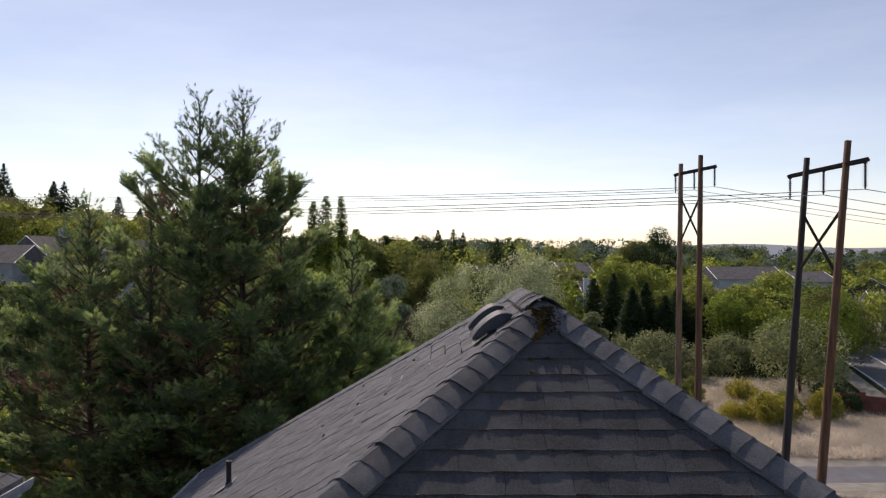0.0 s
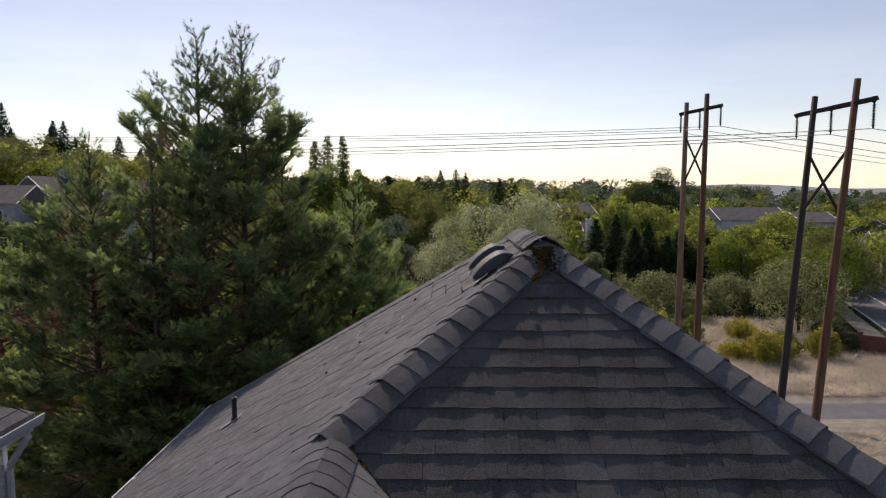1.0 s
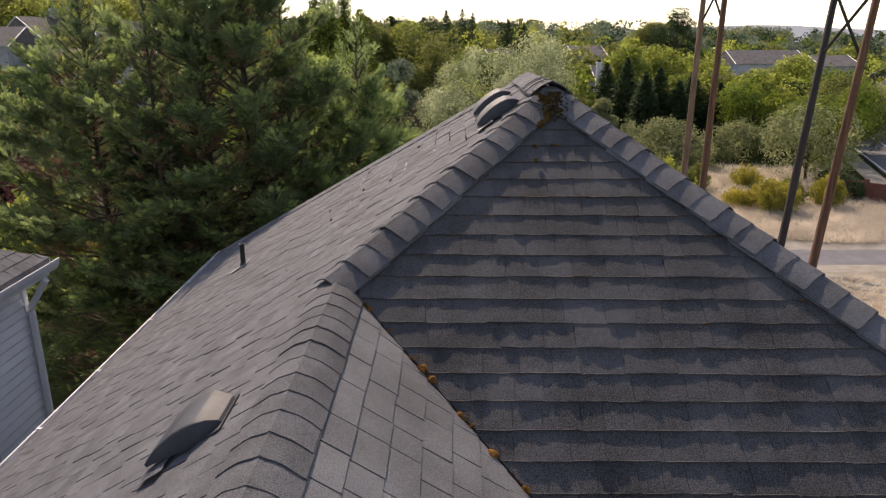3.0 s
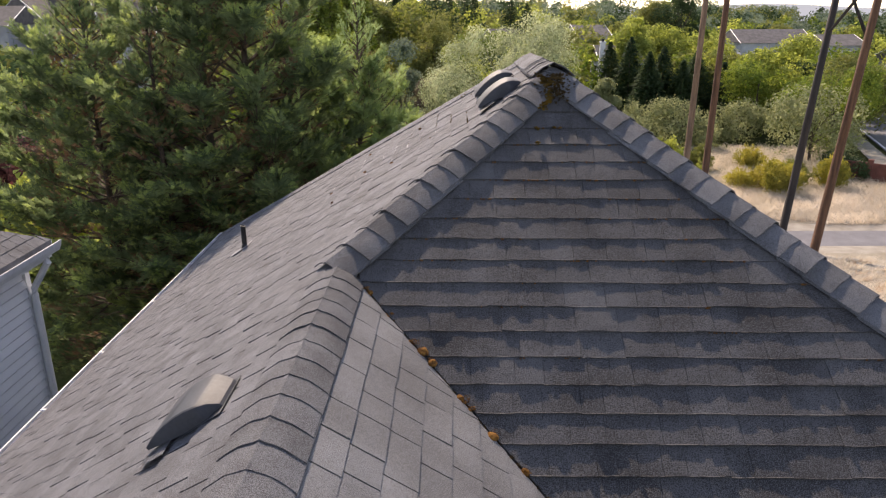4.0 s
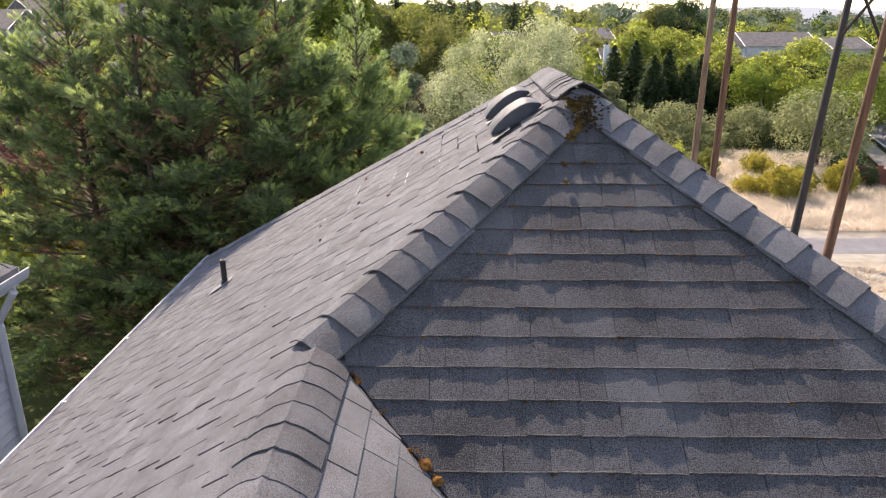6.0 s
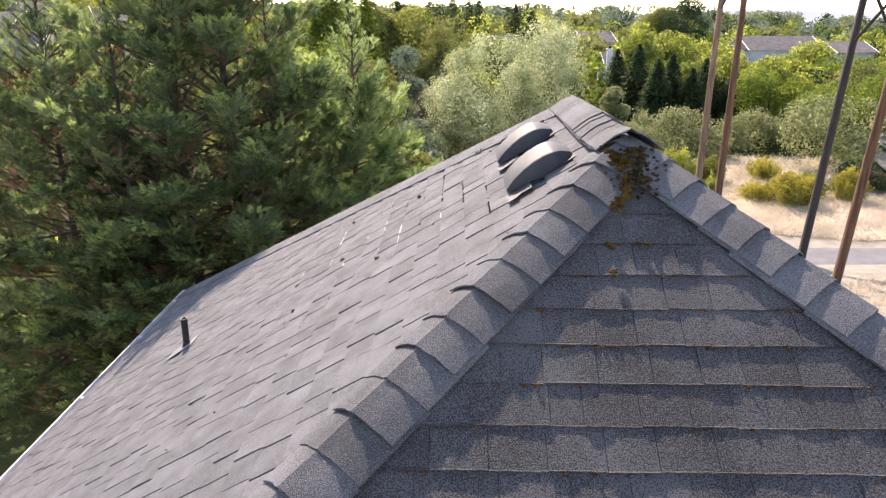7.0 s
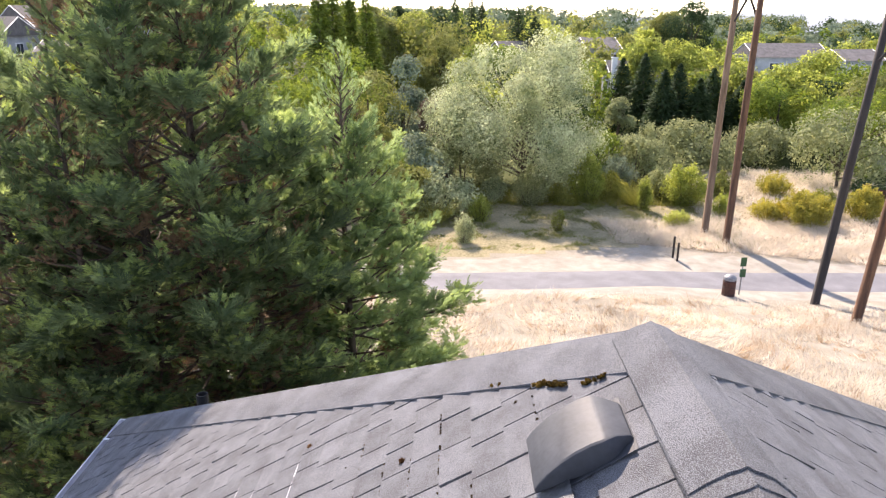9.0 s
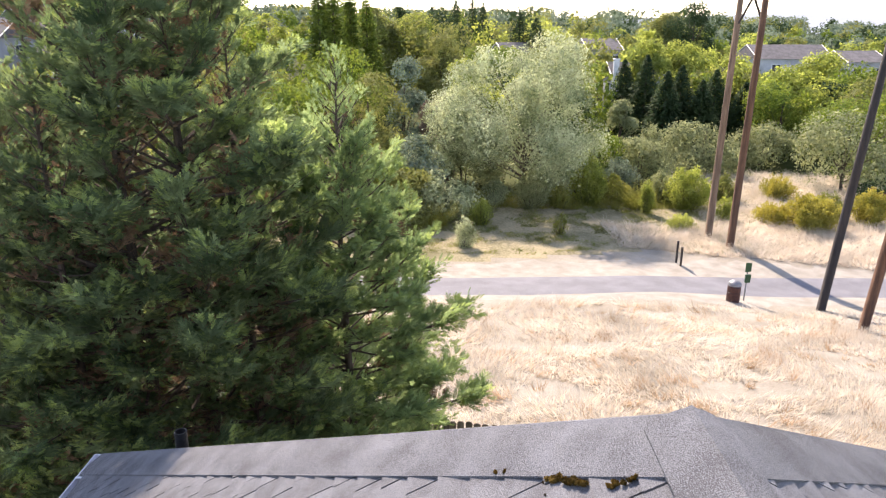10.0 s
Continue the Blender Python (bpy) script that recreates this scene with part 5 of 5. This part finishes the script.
for i, (x, y, hh, ww, mt) in enumerate(((53.24, 171.5, 17.88, 9.63, FIR), (49.14, 176.8, 14.7, 7.49, OLIVE), (22.03, 85.9, 10.23, 4.92, BRIGHT), (27.76, 91.2, 10.97, 6.42, BRIGHT), (31.77, 85.9, 9.44, 7.7, BRIGHT), (44.5, 91.2, 9.16, 8.77, BRIGHT), (46.58, 83.8, 8.23, 7.7, GREEN),
                                        (36.74, 79.5, 8.76, 7.49, BRIGHT), (-10.43, 118.0, 13.32, 5.89, BRIGHT), (15.36, 107.3, 11.91, 9.63, OLIVE), (10.68, 90.2, 9.35, 6.85, OLIVE), (5.94, 94.5, 9.79, 6.96, GREEN), (-1.97, 98.7, 10.84, 6.42, OLIVE), (39.32, 68.8, 8.23, 6.96, OLIVE), (-12.5, 118.0, 16.0, 6.0, OLIVE), (-9.5, 125.0, 15.6, 5.0, FIR), (-6.3, 120.0, 14.6, 7.0, BRIGHT), (-1.5, 128.0, 15.2, 8.0, FIR))):
    broad_tree("tree", stand(x, y), hh, ww, mt, 300 + i, foot=0.08, count=46, radius=ww * 0.18, per=200, leaf=0.36, label="rounded broadleaf tree in the valley woods", group="valley trees")

# dark conifers on the hill
for i in range(13):
    x = -60 - i * 2.3 + rw.normal()
    fir(stand(x, 138 + rw.normal() * 4), 15.0 + rw.normal() * 1.3, 8.5, 260 + i, "dark conifer on the hilltop", leaf=0.62, count=4200, group="hilltop conifers")
mass2 = [(-36 - 46 * rw.random(), 100 + 22 * rw.random(), 12.2 + 2.4 * rw.random(), 9) for i in range(50)]
far_woods("hillside_woods", OLIVE, mass2[:30], 85, "green and brownish trees on the hillside", 0.36, 300)
far_woods("hillside_woods", BRIGHT, mass2[30:], 86, "yellow-green trees on the hillside", 0.36, 300)


# ---- far houses ----
def far_house(at, w, d, hh, rise, label, windows=2, chimney=False):
    h = empty("house", at, label, "house", "far houses")
    part("wall", box_mesh((-w / 2, -d / 2, -2), (w / 2, d / 2, hh)), FARWALL, h)
    bm = bmesh.new()
    o = 0.45
    pts = [(-w / 2 - o, -d / 2 - o, hh - 0.1), (w / 2 + o, -d / 2 - o, hh - 0.1), (w / 2 + o, d / 2 + o, hh - 0.1), (-w / 2 - o, d / 2 + o, hh - 0.1), (-w / 2 - o, 0, hh + rise), (w / 2 + o, 0, hh + rise)]
    v = [bm.verts.new(p) for p in pts]
    for f in ((0, 1, 5, 4), (3, 4, 5, 2), (0, 4, 3), (1, 2, 5), (0, 3, 2, 1)):
        bm.faces.new([v[i] for i in f])
    bmesh.ops.recalc_face_normals(bm, faces=bm.faces)
    roof = part("roof", bm, FARROOF, h)
    for x0 in (-w / 2 - o, w / 2 + o):
        for sgn in (-1, 1):
            put("bargeboard", tube_mesh("bargeboard", [((x0, sgn * (d / 2 + o), hh - 0.12), 0.06), ((x0, 0, hh + rise - 0.02), 0.06)], WHITE, 4), h, "white bargeboard")
    if chimney:
        part("chimney", box_mesh((w * 0.2, -0.4, hh), (w * 0.2 + 0.9, 0.5, hh + rise + 1.2), 0.03), FARWALL, roof)
    spots = [((-w / 2) * 0.5 + i * (w * 0.5 / max(windows - 1, 1)), -d / 2, 0) for i in range(windows)] + [(w / 2, 0, 90), (-w / 2, 0, -90)]
    for x, y, a in spots:
        m = pose(x, y, hh - 1.6, 0, 0, a)
        f = put("window", box_to_mesh((-0.75, -0.06, -0.7), (0.75, 0.02, 0.7), WHITE), h, at=m)
        for sx in (-0.34, 0.34):
            put("pane", box_to_mesh((sx - 0.3, -0.075, -0.6), (sx + 0.3, -0.05, 0.6), PANE), f)


def box_to_mesh(lo, hi, mat):
    bm = box_mesh(lo, hi)
    me = bpy.data.meshes.new("box")
    bm.to_mesh(me)
    bm.free()
    me.materials.append(mat)
    return me


FARL = "grey two-storey house with a grey gabled roof among trees"
for x, y, turn, w, d, top, rise, ch in ((-56.5, 88.0, 0, 9, 8, 9.6, 2.1, False), (-57.5, 103.0, 78, 9, 6, 10.4, 2.6, True), (-45.6, 88.0, 8, 5.5, 7, 8.0, 1.1, False), (-44.1, 98.0, 35, 7, 6, 10.6, 1.8, False), (-36.9, 84.0, 5, 5, 6, 8.2, 1.3, False),
                                        (-11.5, 121.5, 15, 5, 7, 8.2, 1.6, False), (24.6, 131.0, 10, 5.5, 7, 6.6, 1.7, False), (33.57, 126.6, -20, 11, 9, 4.02, 2.4, False), (52.8, 122.0, 4, 11.5, 8, 5.9, 1.9, False), (72.06, 111.6, 40, 12, 9, 3.88, 2.6, False),
                                        (61.0, 116.0, 8, 6, 7, 5.8, 1.4, False), (21.6, 91.5, 4, 5.5, 5, 5.4, 1.5, False), (63.24, 90.2, -15, 12, 9, 3.37, 2.2, False), (11.17, 126.6, 20, 9, 8, 5.58, 2.2, False)):
    far_house(pose(x, y, 0, 0, 0, turn), w, d, top, rise, FARL, chimney=ch)


stack = empty("chimney_stack", pose(18.6, 86.5, 0), "tall white chimney stack among the valley trees", "chimney")
part("shaft", box_mesh((-0.3, -0.3, -1.0), (0.3, 0.3, 7.4), 0.03), WHITE, stack)
part("cap", box_mesh((-0.38, -0.38, 7.4), (0.38, 0.38, 7.55), 0.03), WHITE, stack)
part("flue", box_mesh((-0.15, -0.15, 7.55), (0.15, 0.15, 7.85), 0.02), DARKSTEEL, stack)


# ---- road on the far side ----
def road_strip(name, pts, wide, lift, mat, label, cat):
    V, F = [], []
    for i, (x, y) in enumerate(pts):
        a, b = Vector(pts[max(i - 1, 0)]), Vector(pts[min(i + 1, len(pts) - 1)])
        n = Vector((-(b - a).y, (b - a).x)).normalized()
        for s in (-1, 1):
            V.append((x + n.x * wide * s / 2, y + n.y * wide * s / 2, landz(x, y) + lift))
        if i:
            F.append((2 * i - 2, 2 * i - 1, 2 * i + 1, 2 * i))
    put(name, mesh_of(name, V, F, mat), None, label, cat, kind="structure")


RD = [(41.5 + 0.316 * t, 56.6 + 0.949 * t) for t in range(-26, 64, 4)]
road_strip("road", RD, 7.0, 0.12, ROADTAR, "grey asphalt road beyond the field", "road")
road_strip("pavement", [(x - 4.6, y + 1.5) for x, y in RD], 1.6, 0.16, SAND, "pale concrete pavement beside the road", "pavement")
road_strip("road_line", [(x + 0.2, y) for x, y in RD], 0.25, 0.14, WHITE, "white painted road line", "road line")
road_strip("road_line", [(x - 3.1, y + 1.0) for x, y in RD], 0.2, 0.14, WHITE, "white painted road line", "road line")
w = empty("garden_wall", pose(32.2, 48.2, landz(32.2, 48.2), 0, 0, -38), "red-brown boundary wall beside the field", "wall")
part("panel", box_mesh((-3.4, -0.1, -0.4), (3.4, 0.1, 1.4), 0.02), WALLBRICK, w)
for k in (-3.4, -1.1, 1.1, 3.4):
    part("pier", box_mesh((k - 0.18, -0.18, -0.4), (k + 0.18, 0.18, 1.65), 0.02), WALLBRICK, w)
broad_tree("shrub", stand(30.2, 50.0), 2.6, 3.2, FIR, 401, foot=0, count=18, radius=0.5, per=150, leaf=0.16, stems=3, girth=0.05, label="dark green bush beside the red-brown wall", category="shrub")

# ---- far hills ----
n = 120
hx = np.linspace(-2600, 3600, n)
hz = -34 + 34 * np.exp(-((hx - 1900) / 900) ** 2) + 24 * np.exp(-((hx - 900) / 500) ** 2) + 9 * np.sin(hx / 160) * np.exp(-((hx - 1500) / 1200) ** 2) + 14 * np.exp(-((hx - 250) / 380) ** 2)
V = np.concatenate([np.stack([hx, np.full(n, 3000.0), np.full(n, -140.0)], 1), np.stack([hx, np.full(n, 3000.0), hz], 1), np.stack([hx, np.full(n, 3600.0), hz - 30], 1)])
F = [(k * n + i, k * n + i + 1, (k + 1) * n + i + 1, (k + 1) * n + i) for k in range(2) for i in range(n - 1)]
# Unlit glow: distance haze is put in the hills' flat pale blue.
HILL = bpy.data.materials.new("hazed_far_hills")
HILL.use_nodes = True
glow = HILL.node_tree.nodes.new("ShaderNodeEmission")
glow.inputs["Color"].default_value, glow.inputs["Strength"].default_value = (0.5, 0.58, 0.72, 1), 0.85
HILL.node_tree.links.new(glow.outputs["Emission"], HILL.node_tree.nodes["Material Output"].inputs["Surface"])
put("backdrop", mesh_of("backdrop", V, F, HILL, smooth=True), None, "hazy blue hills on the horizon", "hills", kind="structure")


# ---- dry grass ----
def tufts(name, mat, x0, x1, y0, y1, count, tall, seed, label, keep=None, per=7):
    r = np.random.default_rng(seed)
    x, y = x0 + (x1 - x0) * r.random(count), y0 + (y1 - y0) * r.random(count)
    if keep is not None:
        k = keep(x, y)
        x, y = x[k], y[k]
    c = len(x)
    X, Y = np.repeat(x, per) + r.normal(size=c * per) * 0.09, np.repeat(y, per) + r.normal(size=c * per) * 0.09
    Z = land(X, Y)
    L = tall * (0.4 + 0.8 * r.random(c * per)) * np.repeat(0.5 + r.random(c), per)
    swirl = 2.5 * np.sin(x * 0.55 + 1.3 * np.sin(y * 0.4)) + 1.7 * np.cos(y * 0.7 + x * 0.2)
    lean = r.normal(size=(c * per, 2)) * 0.6 + np.repeat(np.stack([np.cos(swirl), np.sin(swirl)], 1) * (0.3 + 0.9 * r.random((c, 1))), per, axis=0)
    base = np.stack([X, Y, Z - 0.02], 1)
    tip = base + np.stack([lean[:, 0] * L, lean[:, 1] * L, L], 1)
    side = unit(np.stack([r.normal(size=c * per), r.normal(size=c * per), np.zeros(c * per)], 1)) * 0.014
    V = np.stack([base - side, base + side, tip], 1).reshape(-1, 3)
    put(name, mesh_of(name, V, np.arange(len(V)).reshape(-1, 3), mat), None, label, "grass", kind="stuff")


def wavy(x, y):
    """Uneven patches, from about -1.5 to 1.5."""
    return np.array([3.2 * noise.fractal((a * 0.33, b * 0.5, 4.0), 0.7, 2.0, 4) for a, b in zip(x, y)])


tufts("dry_grass", STRAW, -6, 28, 13.5, 30.0, 1500, 0.36, 98, "taller tan seed-headed grass clumps on the slope", lambda x, y: wavy(x * 1.6, y * 1.4 + 9) > 0.35, per=16)
tufts("dry_grass", DRYGRASS, -6, 28, 13.5, 30.6, 17000, 0.27, 91, "tufts of bleached dry grass on the slope", lambda x, y: wavy(x, y) > -0.9 + (y - 21) * 0.07)
tufts("dry_grass", DRYGRASS, 10, 36, 37, 46, 9000, 0.45, 92, "tall bleached dry grass beyond the path", lambda x, y: y > np.interp(x, [10, 15, 23, 60], [41.2, 39.6, 37.6, 37.6]))
tufts("bank_grass", REED, -6, 20, 50, 55, 3500, 0.45, 93, "green and straw grass at the wood edge")
tufts("dry_grass", DRYGRASS, 17, 34, 46, 62, 7000, 0.4, 97, "bleached dry grass between the scrub")
tufts("bank_grass", OLIVE, -8, 19, 39.5, 50, 14000, 0.14, 94, "short patchy green grass on the mown bank", lambda x, y: (wavy(x * 1.3, y) > 0.2) & (y > np.interp(x, [-1, 5, 11.8, 15], [38.4, 39.6, 41.3, 40])))
tufts("reed_clump", REED, -2.0, -0.3, 45, 46.3, 60, 1.5, 95, "tall green and straw reed clump")
tufts("reed_clump", REED, 12.8, 14.6, 50, 51.4, 90, 1.6, 96, "tall green reed clump")


# ---- moss and litter on the roof ----
def moss(spots, mat, label, name="moss", seed=7, size=0.012, per=160):
    r = np.random.default_rng(seed)
    cl = [(*p, rad, 0.6) for p, rad in spots]
    V, F = leaf_cloud(r, cl, per, size, 0.7)
    put(name, mesh_of(name, V, F, mat), None, label, "moss", kind="stuff")


rm = random.Random(8)
vs = [(0.15, 0.02), (0.17, 0.026), (0.27, 0.014), (0.39, 0.032), (0.43, 0.042), (0.47, 0.03), (0.62, 0.032), (0.655, 0.024), (0.75, 0.034), (0.88, 0.03), (0.97, 0.016), (1.09, 0.03), (1.21, 0.024), (1.3, 0.016)]
cushions = bmesh.new()
for s, rd in vs:
    for q in range(rm.randint(1, 3)):
        at = Vector((s + rm.gauss(-0.008, 0.012), -s * K + rm.uniform(-0.005, 0.022), JZ - T * s + 0.008))
        rq = rd * rm.uniform(0.45, 0.85)
        lump = bmesh.ops.create_icosphere(cushions, subdivisions=3, radius=rq)["verts"]
        off = Vector((rm.random(), rm.random(), rm.random())) * 9
        for v in lump:
            v.co *= 1 + 0.22 * noise.noise(v.co * (1.6 / rq) + off) + 0.1 * noise.noise(v.co * (6 / rq) + off)
            v.co.z *= 0.8
            v.co += at
cushions.verts.index_update()
put("moss", mesh_of("moss", [tuple(v.co) for v in cushions.verts], [tuple(v.index for v in f.verts) for f in cushions.faces], VALLEYMOSS), None, "rounded rusty brown moss cushions in the roof valley", "moss", kind="stuff")
cushions.free()
moss([((s + rm.uniform(-0.01, 0.02), -s * K + rm.uniform(0, 0.02), JZ - T * s + 0.014), rd * 0.75) for s, rd in vs], VALLEYMOSS, "orange-brown moss clumps in the roof valley", seed=71, per=120, size=0.007)
litter = []
for k in range(230):
    s = rm.uniform(0.02, 1.7)
    litter.append(((s + rm.gauss(-0.006, 0.006), -s * K + rm.gauss(0.0, 0.004), JZ - T * s + 0.006), rm.choice((0.003, 0.004, 0.006, 0.009))))
moss(litter, CRUMB, "dark dry litter caught along the roof valley", name="litter", seed=78, per=40, size=0.009)
front = []
film = []
TRAIL = ((1.085, 1.172), (1.115, 1.14), (1.15, 1.115), (1.155, 1.06), (1.16, 1.0), (1.12, 0.955), (1.10, 0.93))
for i in range(30):
    t = 6 * rm.random()
    k = min(int(t), 5)
    x0 = TRAIL[k][0] + (TRAIL[k + 1][0] - TRAIL[k][0]) * (t - k) + rm.gauss(0, 0.012)
    d0 = TRAIL[k][1] + (TRAIL[k + 1][1] - TRAIL[k][1]) * (t - k)
    for q in range(rm.randint(2, 6)):
        front.append((tuple(slope_point(NEAR, x0 + rm.gauss(0, 0.01), min(d0 + rm.gauss(0, 0.012), 1.18), 0.034 + 0.12 * max(0, d0 - 0.97))), rm.uniform(0.002, 0.008)))
for x0, d0 in ((1.06, 0.8), (1.07, 0.79), (1.055, 0.69), (1.16, 0.8), (1.25, 1.13), (1.24, 1.1)):
    for q in range(5):
        front.append((tuple(slope_point(NEAR, x0 + rm.gauss(0, 0.012), d0 + rm.gauss(0, 0.006), 0.022)), rm.uniform(0.003, 0.009)))
# A patch of dark crumbs at the slope's top, below the ridge cap.
for i in range(190):
    x, d = 1.19 + rm.gauss(0.0, 0.05), 0.97 + 0.21 * rm.random() ** 0.6
    film.append((tuple(slope_point(NEAR, x, d, 0.026 + 0.12 * max(0, d - 0.98))), rm.uniform(0.003, 0.008)))
moss(front, MOSS, "golden brown moss under the ridge end", seed=72, per=60, size=0.008)
moss(film, CRUMB, "dark crumbs in a patch under the ridge end", seed=76, per=40, size=0.01)
rows = []
crumbs = []
for k in range(190):
    if k % 3 == 0:
        c = min(7, int(rm.triangular(-9, 8, 7)))
        d = c * EX * C2
        cx0 = rm.uniform(abs(d) + 0.15, 2.25 - d)
    x = cx0 + rm.gauss(0, 0.04)
    crumbs.append((tuple(slope_point(NEAR, x, d - 0.004, 0.009)), rm.choice((0.002, 0.003, 0.005, 0.008))))
for k in range(260):
    if k % 6 == 0:
        cd, cu = EX * C * rm.randint(-5, 7), rm.uniform(1.3, 3.0)
    if cu > cd + 0.25:
        rows.append((tuple(slope_point(WEST, cu + rm.gauss(0, 0.07), cd - 0.006, 0.008)), rm.choice((0.002, 0.002, 0.003, 0.004))))
for k in range(20):
    rows.append((tuple(slope_point(WEST, rm.uniform(0.8, 3.6), rm.uniform(-0.9, 0.75), 0.01)), rm.choice((0.004, 0.005, 0.008))))
ends = []
for k in range(26):
    t = rm.random()
    ends.append((tuple(slope_point(WEST, 2.69 - 0.11 * t + rm.gauss(0, 0.008), 0.805 + 0.095 * t, 0.02)), rm.uniform(0.004, 0.012)))
for u, d in ((2.51, 0.977), (2.515, 0.968), (2.498, 1.016), (2.86, 0.66), (2.83, 0.69)):
    for k in range(3):
        ends.append((tuple(slope_point(WEST, u + rm.gauss(0, 0.006), d + rm.gauss(0, 0.006), 0.018)), rm.uniform(0.004, 0.008)))
moss(ends, MOSS, "golden moss clumps beside the far hip", seed=75, per=70, size=0.011)
moss(crumbs, VALLEYMOSS, "small rusty crumbs of moss along the shingle edges", seed=77, per=40, size=0.005)
moss(rows, CRUMB, "small dark crumbs of moss along the shingle edges", seed=73, per=50, size=0.009)
lit = []
for k in range(40):
    lit.append(((-EAVE - 0.05 + rm.gauss(0, 0.015), rm.uniform(-2, 5.5), GZL - 0.06), rm.uniform(0.012, 0.03)))
for k in range(12):
    lit.append((tuple(slope_point(WEST, rm.uniform(-1.6, 0.6), -EAVE + 0.04 + rm.random() * 0.08, 0.012)), rm.uniform(0.006, 0.013)))
for u, d in ((2.1, -0.45), (1.55, -0.35), (1.5, 0.12), (2.3, 0.3), (2.0, -0.15), (2.9, -0.2)):
    lit.append((tuple(slope_point(WEST, u + 0.4, d, 0.012)), 0.011))
moss(lit, LEAFLITTER, "brown leaf litter on the roof and in the gutter", name="leaf_litter", seed=74, per=40, size=0.02)


# pale droppings along the tab edges
V, F = [], []
for k in range(28):
    t = rm.random()
    u, d = 1.7 + 1.5 * t + rm.gauss(0, 0.14), 0.35 - 1.0 * t + rm.gauss(0, 0.16)
    d = round(d / (EX * C)) * EX * C - 0.006
    ln, wd = rm.uniform(0.03, 0.12), rm.uniform(0.0015, 0.004)
    q = len(V)
    for a, b in ((0, -wd), (0, wd), (ln, wd * 0.4), (ln, -wd * 0.4)):
        V.append(tuple(slope_point(WEST, u + a, d + b * C, 0.016)))
    F.append((q, q + 1, q + 2, q + 3))
put("droppings", mesh_of("droppings", V, F, WHITE), None, "white bird dropping streaks on the shingles", "stain", kind="stuff")
